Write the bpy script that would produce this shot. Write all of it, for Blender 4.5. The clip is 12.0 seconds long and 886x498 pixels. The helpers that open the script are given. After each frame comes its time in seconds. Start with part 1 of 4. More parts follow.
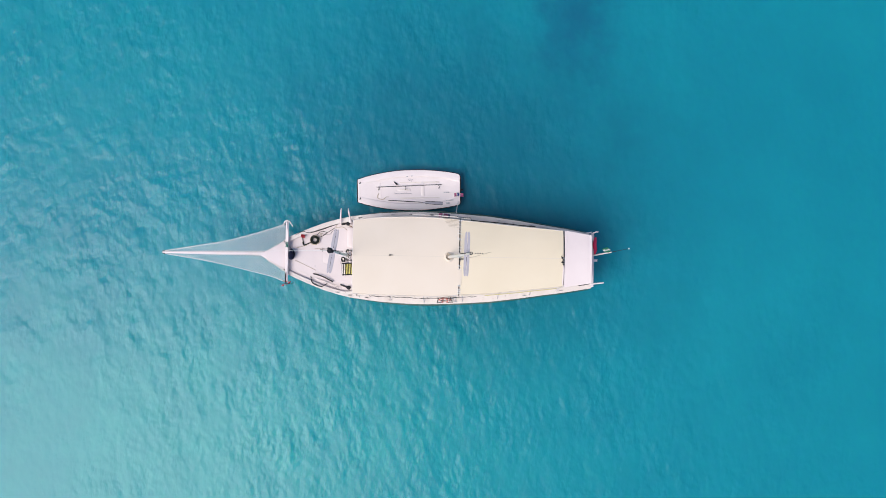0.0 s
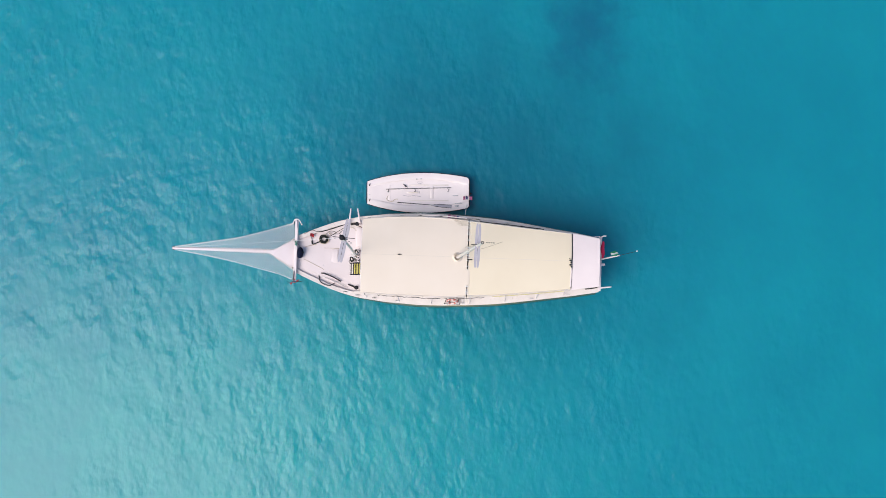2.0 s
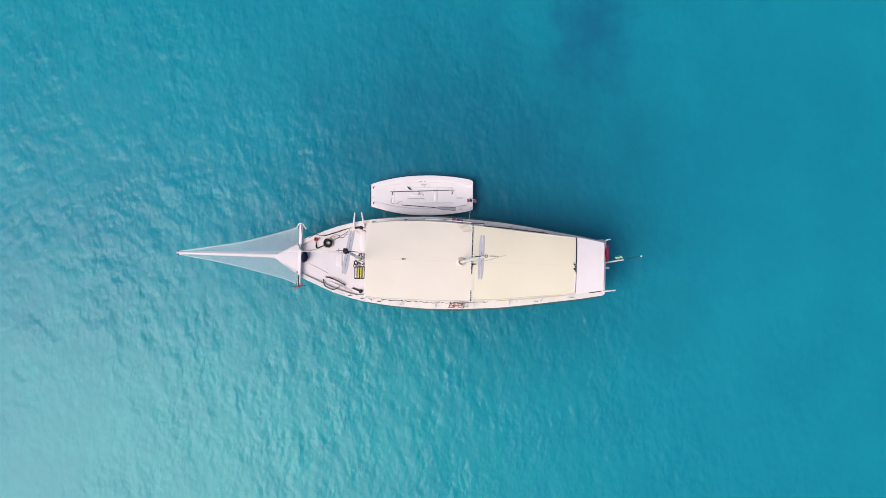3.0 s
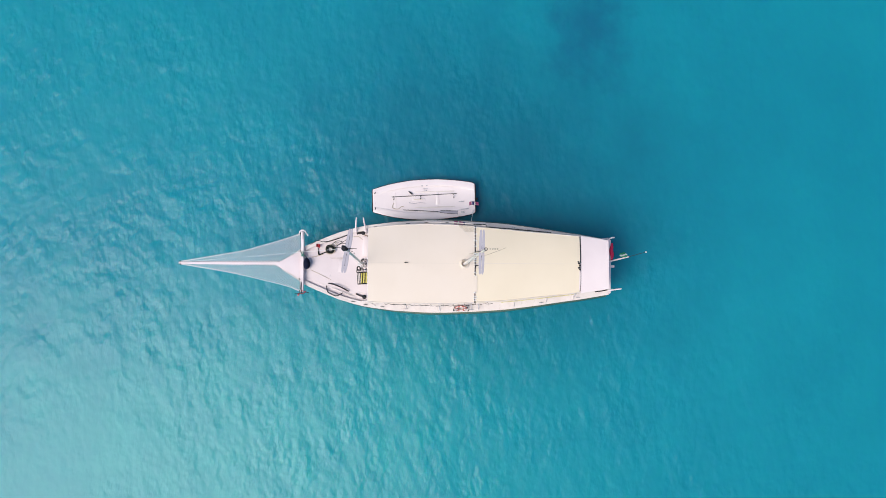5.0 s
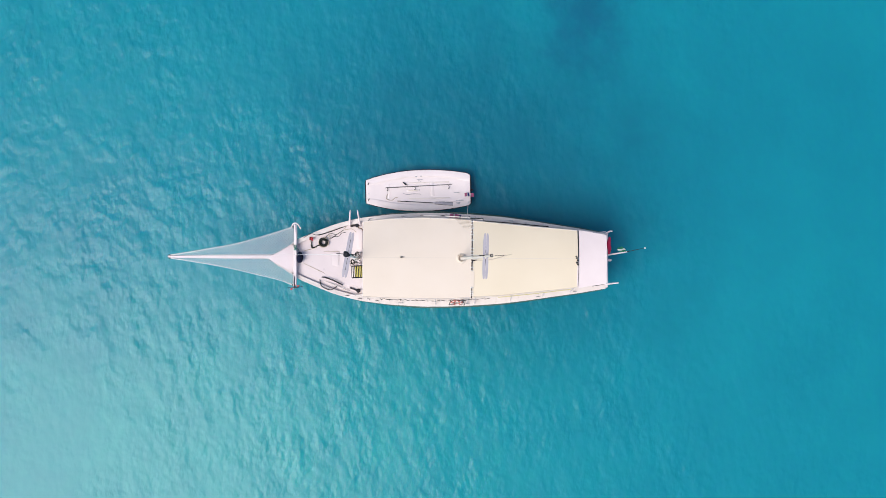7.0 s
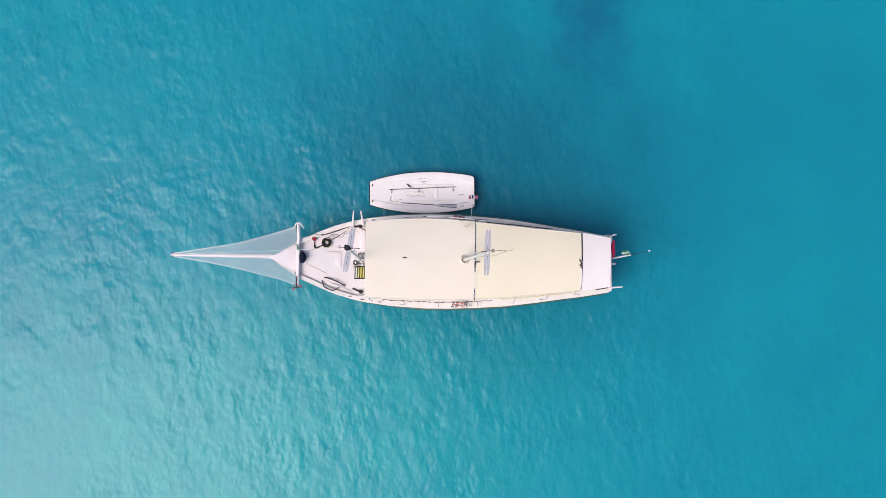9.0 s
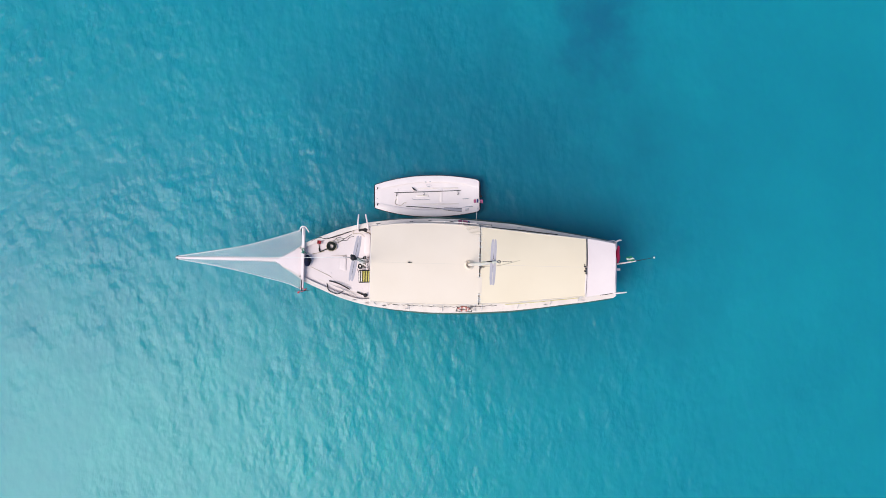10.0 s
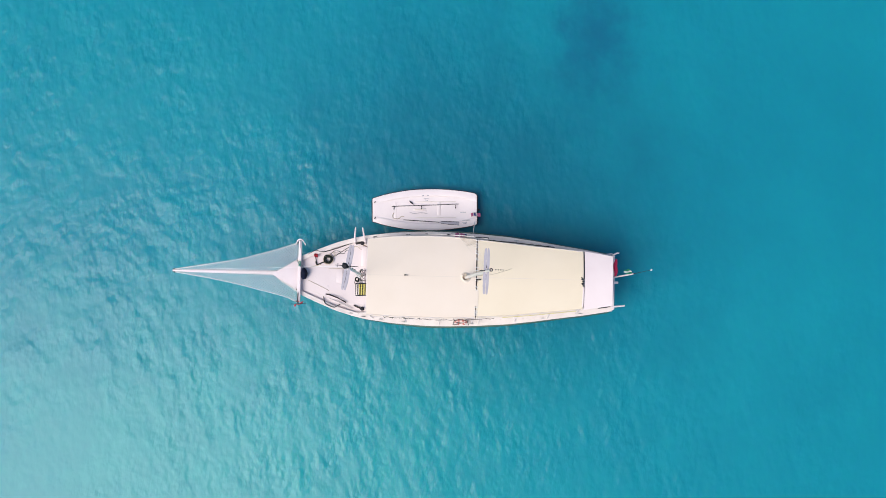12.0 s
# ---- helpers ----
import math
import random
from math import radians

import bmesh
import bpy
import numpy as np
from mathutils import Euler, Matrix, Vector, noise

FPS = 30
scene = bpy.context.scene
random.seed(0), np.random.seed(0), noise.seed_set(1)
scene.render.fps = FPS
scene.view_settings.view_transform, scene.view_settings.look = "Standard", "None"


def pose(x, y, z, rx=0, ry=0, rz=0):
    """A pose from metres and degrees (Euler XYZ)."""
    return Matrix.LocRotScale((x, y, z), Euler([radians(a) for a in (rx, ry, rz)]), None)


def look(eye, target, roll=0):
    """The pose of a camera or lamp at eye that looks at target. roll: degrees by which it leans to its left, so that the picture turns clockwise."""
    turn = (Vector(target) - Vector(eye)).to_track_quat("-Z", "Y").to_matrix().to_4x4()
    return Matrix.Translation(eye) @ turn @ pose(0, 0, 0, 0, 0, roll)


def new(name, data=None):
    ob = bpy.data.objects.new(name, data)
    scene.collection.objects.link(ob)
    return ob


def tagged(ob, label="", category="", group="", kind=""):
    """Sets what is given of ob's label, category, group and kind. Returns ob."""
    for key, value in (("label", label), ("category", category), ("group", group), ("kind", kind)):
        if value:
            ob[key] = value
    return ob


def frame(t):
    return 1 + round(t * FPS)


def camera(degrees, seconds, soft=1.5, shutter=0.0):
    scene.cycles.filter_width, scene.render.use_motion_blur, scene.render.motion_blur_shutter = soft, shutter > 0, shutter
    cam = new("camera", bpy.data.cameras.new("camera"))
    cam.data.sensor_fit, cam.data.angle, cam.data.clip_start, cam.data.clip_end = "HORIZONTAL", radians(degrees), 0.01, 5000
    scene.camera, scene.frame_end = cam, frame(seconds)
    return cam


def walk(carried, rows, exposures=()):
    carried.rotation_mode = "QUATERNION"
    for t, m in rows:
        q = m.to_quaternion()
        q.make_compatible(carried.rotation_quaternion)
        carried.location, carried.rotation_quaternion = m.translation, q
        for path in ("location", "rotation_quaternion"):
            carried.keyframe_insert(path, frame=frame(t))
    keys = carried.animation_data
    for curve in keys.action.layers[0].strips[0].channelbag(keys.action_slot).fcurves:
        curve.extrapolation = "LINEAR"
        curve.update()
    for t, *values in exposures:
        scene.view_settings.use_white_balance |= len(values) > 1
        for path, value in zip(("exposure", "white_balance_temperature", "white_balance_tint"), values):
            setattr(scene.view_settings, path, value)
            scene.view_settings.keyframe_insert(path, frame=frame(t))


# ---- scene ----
cam = camera(55.7, 12.0, soft=0.65)
# seconds, eye, tilt about x, y and z in degrees
PATH = [
    (0, 0.833, -0.756, 39.331, 0.747, 0.099, -0.278),
    (0.5, 0.783, -0.844, 39.442, 0.972, 0.186, 0.034),
    (1, 0.71, -1.423, 39.386, 1.86, 0.254, 0.437),
    (1.5, 0.563, -2.073, 39.414, 2.802, 0.203, 0.792),
    (2, 0.472, -2.229, 39.418, 3.098, 0.069, 0.775),
    (2.5, 0.41, -1.833, 39.482, 2.606, 0.129, 0.704),
    (3, 0.5, -1.083, 39.467, 1.591, 0.419, 0.627),
    (3.2, 0.504, -1.026, 39.475, 1.58, 0.455, 0.62),
    (4.8, 1.121, -1.955, 39.15, 3.255, 1.601, -0.777),
    (5, 0.921, -2.092, 39.135, 3.345, 1.338, -0.893),
    (5.5, 0.558, -2.227, 38.987, 3.306, 0.874, -1.129),
    (6, 0.115, -1.71, 38.899, 2.348, 0.095, -1.123),
    (6.5, -0.152, -1.028, 38.829, 1.253, -0.517, -1.048),
    (7, -0.072, -0.596, 38.627, 0.618, -0.53, -0.91),
    (7.2, -0.124, -0.594, 38.467, 0.671, -0.647, -0.986),
    (8.8, 0.103, -1.604, 38.331, 2.331, -0.128, -0.407),
    (9, 0.138, -1.384, 38.47, 1.969, 0.013, -0.237),
    (9.5, 0.001, -1.02, 38.498, 1.533, 0.001, 0.009),
    (10, -0.004, -0.691, 38.508, 1.172, 0.104, 0.154),
    (10.5, 0.248, -0.621, 38.537, 1.323, 0.443, 0.326),
    (11, 0.461, -0.685, 38.517, 1.634, 0.692, 0.249),
    (11.5, 0.578, -1.094, 38.472, 2.562, 0.831, 0.301),
    (12, 0.531, -1.233, 38.395, 2.928, 0.734, 0.2),
]
walk(cam, [(t, pose(x, y, z, rx, ry, rz)) for t, x, y, z, rx, ry, rz in PATH],
     exposures=[(0.0, 0.83), (5.0, 0.87), (12.0, 0.905)])

# ---------------- light ----------------
SUN_AZ, SUN_EL = radians(213), radians(59.5)      # towards the sun, from +x turning to +y
world = bpy.data.worlds.new("sky")
scene.world = world
world.use_nodes = True
wn = world.node_tree.nodes
sky = wn.new("ShaderNodeTexSky")
sky.sky_type = "NISHITA"
sky.sun_disc = False
sky.sun_elevation = SUN_EL
sky.sun_rotation = radians(90) - SUN_AZ
sky.air_density, sky.dust_density, sky.ozone_density = 1.0, 1.5, 2.6
wn["Background"].inputs["Strength"].default_value = 0.075
world.node_tree.links.new(sky.outputs[0], wn["Background"].inputs["Color"])
sun = new("sun", bpy.data.lights.new("sun", "SUN"))
sun.data.energy = 1.85
sun.data.angle = radians(38)
sun.data.color = (1.0, 0.93, 0.87)
sun_way = Vector((math.cos(SUN_AZ) * math.cos(SUN_EL), math.sin(SUN_AZ) * math.cos(SUN_EL), math.sin(SUN_EL)))
sun.matrix_world = look(sun_way * 60, (0, 0, 0))


# ---------------- materials ----------------
def base_mat(name, rough=0.5, metal=0.0):
    m = bpy.data.materials.new(name)
    m.use_nodes = True
    nt = m.node_tree
    b = nt.nodes["Principled BSDF"]
    b.inputs["Roughness"].default_value = rough
    b.inputs["Metallic"].default_value = metal
    return m, nt, b


def surface(name, c1, c2, rough=0.5, metal=0.0, scale=3.0, fine=40.0, bump=0.1, wear=None, wear_at=0.68, gloss=0.5):
    """Two tones in broad patches, fine grain, and an optional worn or stained third tone."""
    m, nt, b = base_mat(name, rough, metal)
    b.inputs["Specular IOR Level"].default_value = gloss
    N, L = nt.nodes, nt.links
    tc = N.new("ShaderNodeTexCoord")
    n1 = N.new("ShaderNodeTexNoise"); n1.inputs["Scale"].default_value = scale; n1.inputs["Detail"].default_value = 5
    n2 = N.new("ShaderNodeTexNoise"); n2.inputs["Scale"].default_value = fine; n2.inputs["Detail"].default_value = 3
    for n in (n1, n2):
        L.new(tc.outputs["Object"], n.inputs["Vector"])
    mix = N.new("ShaderNodeMix"); mix.data_type = "RGBA"
    mix.inputs[6].default_value, mix.inputs[7].default_value = (*c1, 1), (*c2, 1)
    ramp = N.new("ShaderNodeMapRange"); ramp.inputs[1].default_value, ramp.inputs[2].default_value = 0.3, 0.7
    L.new(n1.outputs[0], ramp.inputs[0])
    L.new(ramp.outputs[0], mix.inputs[0])
    out = mix.outputs[2]
    if wear:
        n3 = N.new("ShaderNodeTexNoise"); n3.inputs["Scale"].default_value = scale * 2.7; n3.inputs["Detail"].default_value = 8
        n3.inputs["Roughness"].default_value = 0.7
        L.new(tc.outputs["Object"], n3.inputs["Vector"])
        r3 = N.new("ShaderNodeMapRange"); r3.inputs[1].default_value, r3.inputs[2].default_value = wear_at - 0.08, wear_at + 0.06
        L.new(n3.outputs[0], r3.inputs[0])
        m3 = N.new("ShaderNodeMix"); m3.data_type = "RGBA"
        m3.inputs[7].default_value = (*wear, 1)
        L.new(r3.outputs[0], m3.inputs[0]); L.new(out, m3.inputs[6])
        out = m3.outputs[2]
    L.new(out, b.inputs["Base Color"])
    bp = N.new("ShaderNodeBump"); bp.inputs["Strength"].default_value = bump; bp.inputs["Distance"].default_value = 0.01
    L.new(n2.outputs[0], bp.inputs["Height"]); L.new(bp.outputs[0], b.inputs["Normal"])
    return m


WHITE = surface("white_boat_paint", (0.735, 0.645, 0.645), (0.685, 0.59, 0.59), 0.45, scale=1.6, wear=(0.55, 0.47, 0.46), wear_at=0.72)
DECK = surface("painted_deck", (0.74, 0.645, 0.635), (0.695, 0.60, 0.59), 0.6, scale=1.1, fine=60, bump=0.25, wear=(0.50, 0.44, 0.45), wear_at=0.7)
RAIL = surface("worn_white_rail", (0.735, 0.66, 0.62), (0.655, 0.575, 0.53), 0.5, scale=2.5, wear=(0.42, 0.33, 0.27), wear_at=0.68)
CANVAS = surface("cream_canvas", (0.715, 0.622, 0.525), (0.695, 0.60, 0.497), 0.85, scale=0.7, fine=120, bump=0.3, wear=(0.655, 0.56, 0.465), wear_at=0.72)
CANVAS_AFT = surface("yellowed_canvas", (0.715, 0.622, 0.475), (0.69, 0.595, 0.447), 0.85, scale=0.6, fine=120, bump=0.3, wear=(0.655, 0.555, 0.43), wear_at=0.72)
SEAM = surface("stitched_seam", (0.655, 0.58, 0.49), (0.64, 0.56, 0.47), 0.85, scale=5)
OCHRE = surface("ochre_hull_paint", (0.50, 0.36, 0.08), (0.42, 0.28, 0.06), 0.45, scale=1.5, wear=(0.25, 0.18, 0.07))
GREEN = surface("dark_green_hull_paint", (0.02, 0.07, 0.05), (0.03, 0.09, 0.07), 0.4, scale=1.5, wear=(0.08, 0.09, 0.07))
BLACK = surface("black_rubber", (0.012, 0.012, 0.016), (0.03, 0.028, 0.032), 0.7, scale=8, gloss=0.2)
IRON = surface("dark_iron", (0.014, 0.011, 0.012), (0.03, 0.022, 0.02), 0.6, scale=9, wear=(0.10, 0.045, 0.03), gloss=0.25)
STEEL = surface("galvanised_steel", (0.45, 0.45, 0.47), (0.34, 0.34, 0.36), 0.4, metal=0.7, scale=6)
LILAC = surface("grey_lilac_timber", (0.41, 0.385, 0.43), (0.34, 0.32, 0.36), 0.6, scale=4, wear=(0.5, 0.47, 0.52))
ROPE = surface("white_rope", (0.78, 0.76, 0.75), (0.68, 0.66, 0.64), 0.9, scale=12, fine=150, bump=0.6)
TAN = surface("tan_rope", (0.50, 0.42, 0.32), (0.42, 0.34, 0.25), 0.9, scale=12, fine=150, bump=0.6)
DARKROPE = surface("dark_rope", (0.012, 0.016, 0.015), (0.03, 0.033, 0.028), 0.9, scale=14, fine=150, bump=0.6, gloss=0.15)
GREYROPE = surface("faded_grey_rope", (0.16, 0.15, 0.14), (0.11, 0.105, 0.10), 0.9, scale=14, fine=150, bump=0.6)
GREENROPE = surface("green_rope", (0.02, 0.22, 0.16), (0.03, 0.15, 0.12), 0.9, scale=12)
RED = surface("red_paint", (0.55, 0.03, 0.045), (0.42, 0.02, 0.04), 0.5, scale=6, wear=(0.6, 0.22, 0.2))
REDCLOTH = surface("crimson_cloth", (0.62, 0.025, 0.09), (0.48, 0.018, 0.07), 0.9, scale=5)
ORANGE = surface("orange_ring", (0.55, 0.19, 0.15), (0.48, 0.15, 0.12), 0.55, scale=8)
PALEPINK = surface("bleached_foam", (0.72, 0.58, 0.54), (0.66, 0.50, 0.46), 0.6, scale=8)
BROWN = surface("weathered_brown_timber", (0.20, 0.11, 0.07), (0.14, 0.08, 0.05), 0.7, scale=7, wear=(0.32, 0.22, 0.16))
NAVY = surface("navy_bag_cloth", (0.004, 0.006, 0.018), (0.009, 0.012, 0.035), 0.9, scale=6, gloss=0.15)
YELLOW = surface("yellow_slat_paint", (0.58, 0.50, 0.10), (0.46, 0.40, 0.10), 0.5, scale=9, wear=(0.3, 0.27, 0.12))
PINK = surface("pink_cloth", (0.60, 0.20, 0.34), (0.48, 0.14, 0.28), 0.9, scale=9)
BLUE = surface("blue_cloth", (0.05, 0.05, 0.25), (0.03, 0.04, 0.18), 0.9, scale=9)
FLAGGREEN = surface("green_flag_cloth", (0.02, 0.28, 0.14), (0.02, 0.22, 0.12), 0.9, scale=6)
FLAGWHITE = surface("white_flag_cloth", (0.78, 0.80, 0.76), (0.66, 0.70, 0.66), 0.9, scale=6)
GELCOAT = surface("white_gelcoat", (0.775, 0.69, 0.685), (0.74, 0.655, 0.652), 0.3, scale=1.8, wear=(0.62, 0.56, 0.58), wear_at=0.70)

MASTPAINT = surface("cream_mast_paint", (0.73, 0.65, 0.57), (0.70, 0.615, 0.53), 0.6, scale=3, wear=(0.60, 0.51, 0.42), wear_at=0.72)
PALEYELLOW = surface("faded_yellow_paint", (0.66, 0.58, 0.28), (0.58, 0.50, 0.24), 0.6, scale=4)


def sea_material():
    m, nt, b = base_mat("turquoise_sea", 0.30)
    N, L = nt.nodes, nt.links
    tc = N.new("ShaderNodeTexCoord")

    def noisy(scale, detail=4.0, stretch=(1, 1, 1), turn=0.0, rough=0.5):
        mp = N.new("ShaderNodeMapping")
        mp.vector_type = "TEXTURE"          # stretched along its own turned axes
        mp.inputs["Scale"].default_value = [1 / k for k in stretch]
        mp.inputs["Rotation"].default_value = (0, 0, radians(turn))
        L.new(tc.outputs["Object"], mp.inputs["Vector"])
        n = N.new("ShaderNodeTexNoise")
        n.inputs["Scale"].default_value, n.inputs["Detail"].default_value, n.inputs["Roughness"].default_value = scale, detail, rough
        L.new(mp.outputs[0], n.inputs["Vector"])
        return n.outputs[0]

    def ranged(v, a, c, lo=0.0, hi=1.0, smooth=True):
        r = N.new("ShaderNodeMapRange")
        r.interpolation_type = "SMOOTHSTEP" if smooth else "LINEAR"
        for k, val in zip((1, 2, 3, 4), (a, c, lo, hi)):
            r.inputs[k].default_value = val
        L.new(v, r.inputs[0])
        return r.outputs[0]

    def maths(op, p, q):
        k = N.new("ShaderNodeMath"); k.operation = op
        for i, v in enumerate((p, q)):
            if isinstance(v, (int, float)):
                k.inputs[i].default_value = v
            else:
                L.new(v, k.inputs[i])
        return k.outputs[0]

    def blend(f, p, q):
        k = N.new("ShaderNodeMix"); k.data_type = "RGBA"
        L.new(f, k.inputs[0])
        for i, v in ((6, p), (7, q)):
            if isinstance(v, tuple):
                k.inputs[i].default_value = (*v, 1)
            else:
                L.new(v, k.inputs[i])
        return k.outputs[2]

    # water over pale sand, with deeper and shallower stretches
    deep = ranged(noisy(0.05, 3), 0.35, 0.65)
    col = blend(deep, SEA_A, SEA_B)
    def zone(cx, cy, rx, ry, rag=1.0, grain=0.3):
        """1 in the middle of a ragged patch of the water, 0 outside it."""
        mp = N.new("ShaderNodeMapping")
        mp.inputs["Location"].default_value = (-cx / rx, -cy / ry, 0)
        mp.inputs["Scale"].default_value = (1 / rx, 1 / ry, 0)
        L.new(tc.outputs["Object"], mp.inputs["Vector"])
        ln = N.new("ShaderNodeVectorMath"); ln.operation = "LENGTH"
        L.new(mp.outputs[0], ln.inputs[0])
        return maths("ADD", ln.outputs["Value"], maths("MULTIPLY", maths("SUBTRACT", noisy(grain, 6, rough=0.6), 0.5), rag))

    # a darker weedy stretch, with the shade round the hull put into its colour
    col = blend(ranged(zone(*WEED_SHADE), 0.1, 1.25, 0.85, 0.0), col, SEA_WEED_SHADE)
    # a paler sandy one, with sun glare towards -x, -y painted in
    col = blend(ranged(zone(*SAND_GLARE), 0.1, 1.25, 0.8, 0.0), col, SEA_SAND_GLARE)
    mottled = ranged(noisy(0.45, 5, rough=0.6), 0.3, 0.7, 0.0, 0.22)
    col = blend(mottled, col, SEA_C)
    # a weed bed on the bottom
    col = blend(ranged(zone(*REEF, 1.7, 0.75), -0.1, 1.25, 0.6, 0.0), col, SEA_REEF)
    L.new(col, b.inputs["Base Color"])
    b.inputs["Subsurface Weight"].default_value = 0.4
    b.inputs["Subsurface Radius"].default_value = (0.3, 0.6, 1.0)
    b.inputs["Subsurface Scale"].default_value = 0.2
    b.inputs["Specular IOR Level"].default_value = 0.0
    # wind ripples
    h = maths("MULTIPLY", noisy(3.0, 3, (1.0, 0.62, 1), -14, 0.45), 0.56)
    h = maths("ADD", h, maths("MULTIPLY", noisy(1.4, 2, (1.0, 0.6, 1), 14, 0.45), 1.05))
    h = maths("ADD", h, maths("MULTIPLY", noisy(0.45, 2, (1.0, 0.6, 1), 32, 0.5), 0.8))
    h = maths("SUBTRACT", h, 1.205)
    gust = ranged(noisy(0.16, 3), 0.3, 0.7, 0.55, 1.2)
    gust = maths("MULTIPLY", gust, ranged(noisy(0.7, 4), 0.3, 0.7, 0.6, 1.25))
    gust = maths("MULTIPLY", gust, ranged(zone(*CALM), 0.25, 1.25, 0.35, 1.0))
    h = maths("MULTIPLY", h, gust)
    bp = N.new("ShaderNodeBump"); bp.inputs["Strength"].default_value = 1.0; bp.inputs["Distance"].default_value = RIPPLE
    L.new(h, bp.inputs["Height"])
    soft = N.new("ShaderNodeBump"); soft.inputs["Strength"].default_value = 1.0; soft.inputs["Distance"].default_value = RIPPLE * 1.4
    L.new(h, soft.inputs["Height"]); L.new(soft.outputs[0], b.inputs["Normal"])
    # part of the light goes down to the pale bottom and back, tinted both ways
    tint = N.new("ShaderNodeGamma"); tint.inputs[1].default_value = 0.5
    thin = N.new("ShaderNodeMix"); thin.data_type = "RGBA"; thin.blend_type = "DIVIDE"
    thin.inputs[0].default_value = 1.0
    thin.inputs[7].default_value = (*BED, 1)
    L.new(col, thin.inputs[6]); L.new(thin.outputs[2], tint.inputs[0])
    clear = N.new("ShaderNodeBsdfTransparent"); L.new(tint.outputs[0], clear.inputs[0])
    body = N.new("ShaderNodeMixShader"); body.inputs[0].default_value = CLARITY
    L.new(b.outputs[0], body.inputs[1]); L.new(clear.outputs[0], body.inputs[2])
    # the ripples show in the surface's own gloss
    fres = N.new("ShaderNodeFresnel"); fres.inputs["IOR"].default_value = 1.36
    gloss = N.new("ShaderNodeBsdfGlossy"); gloss.inputs["Roughness"].default_value = GLITTER
    for sock in (fres.inputs["Normal"], gloss.inputs["Normal"]):
        L.new(bp.outputs[0], sock)
    top = N.new("ShaderNodeMixShader")
    L.new(fres.outputs[0], top.inputs[0]); L.new(body.outputs[0], top.inputs[1]); L.new(gloss.outputs[0], top.inputs[2])
    L.new(top.outputs[0], N["Material Output"].inputs["Surface"])
    return m


SEA_A, SEA_B, SEA_C = (0.0052, 0.251, 0.339), (0.0066, 0.296, 0.372), (0.0038, 0.197, 0.286)
SEA_WEED_SHADE, SEA_SAND_GLARE, SEA_REEF = (0.0036, 0.140, 0.218), (0.0115, 0.392, 0.404), (0.0060, 0.092, 0.200)
REEF = (7.0, 10.8, 2.3, 3.4)
WEED_SHADE = (2.0, 2.6, 11.0, 10.0)
CALM = (19.0, 4.0, 18.0, 20.0)
SAND_GLARE = (-11.0, -10.5, 19.0, 11.0)
RIPPLE = 0.066
GLITTER = 0.285
CLARITY = 0.28
BED = (0.60, 0.58, 0.54)
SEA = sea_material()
SAND = surface("pale_sea_sand", BED, (0.56, 0.54, 0.50), 0.95, scale=0.4, fine=5, bump=0.2, gloss=0.0)


# ---------------- mesh helpers ----------------
def part(name, bm, material, parent=None, label="", smooth=True):
    me = bpy.data.meshes.new(name)
    bmesh.ops.recalc_face_normals(bm, faces=bm.faces[:])
    if smooth:
        for f in bm.faces:
            f.smooth = True
        for e in bm.edges:
            if len(e.link_faces) == 2 and e.calc_face_angle(0) > 0.65:
                e.smooth = False
    bm.to_mesh(me)
    bm.free()
    me.materials.append(material)
    ob = new(name, me)
    if parent is not None:
        ob.parent = parent
    if label:
        ob["label"] = label
    return ob


def thing(name, at, label, category, group=""):
    ob = new(name)
    ob.empty_display_size = 0.3
    ob.matrix_world = at
    return tagged(ob, label, category, group)


def tube(bm, pts, r, seg=8, closed=False):
    """A round bar along a line of points; r is one radius or one for each point."""
    pts = [Vector(p) for p in pts]
    n = len(pts)
    rr = r if isinstance(r, (list, tuple)) else [r] * n
    rings, side = [], None
    for i, p in enumerate(pts):
        a = pts[(i - 1) % n] if (closed or i > 0) else p
        c = pts[(i + 1) % n] if (closed or i < n - 1) else p
        d = (c - a).normalized()
        if side is None:
            side = d.orthogonal().normalized()
        side = (side - d * side.dot(d)).normalized()
        up = d.cross(side)
        rings.append([bm.verts.new(p + (side * math.cos(2 * math.pi * k / seg) + up * math.sin(2 * math.pi * k / seg)) * rr[i]) for k in range(seg)])
    for i in range(n if closed else n - 1):
        A, C = rings[i], rings[(i + 1) % n]
        for k in range(seg):
            bm.faces.new((A[k], A[(k + 1) % seg], C[(k + 1) % seg], C[k]))
    if not closed:
        bm.faces.new(rings[0]), bm.faces.new(rings[-1])
    return bm


def box(bm, c, s, turn=0.0, bevel=0.0, m=None):
    m = m or pose(*c, 0, 0, turn)
    vs = [bm.verts.new(m @ Vector((x * s[0] / 2, y * s[1] / 2, z * s[2] / 2))) for x in (-1, 1) for y in (-1, 1) for z in (-1, 1)]
    fs = [bm.faces.new([vs[i] for i in q]) for q in ((0, 1, 3, 2), (4, 6, 7, 5), (0, 4, 5, 1), (2, 3, 7, 6), (0, 2, 6, 4), (1, 5, 7, 3))]
    if bevel:
        bmesh.ops.bevel(bm, geom=list({e for f in fs for e in f.edges}), offset=bevel, segments=2, affect="EDGES", profile=0.5)
    return bm


def loft(bm, rows, close_rows=False, caps=False):
    vs = [[bm.verts.new(p) for p in row] for row in rows]
    for A, C in zip(vs, vs[1:]):
        k = len(A)
        for i in range(k if close_rows else k - 1):
            bm.faces.new((A[i], A[(i + 1) % k], C[(i + 1) % k], C[i]))
    if caps:
        bm.faces.new(vs[0]), bm.faces.new(vs[-1])
    return bm


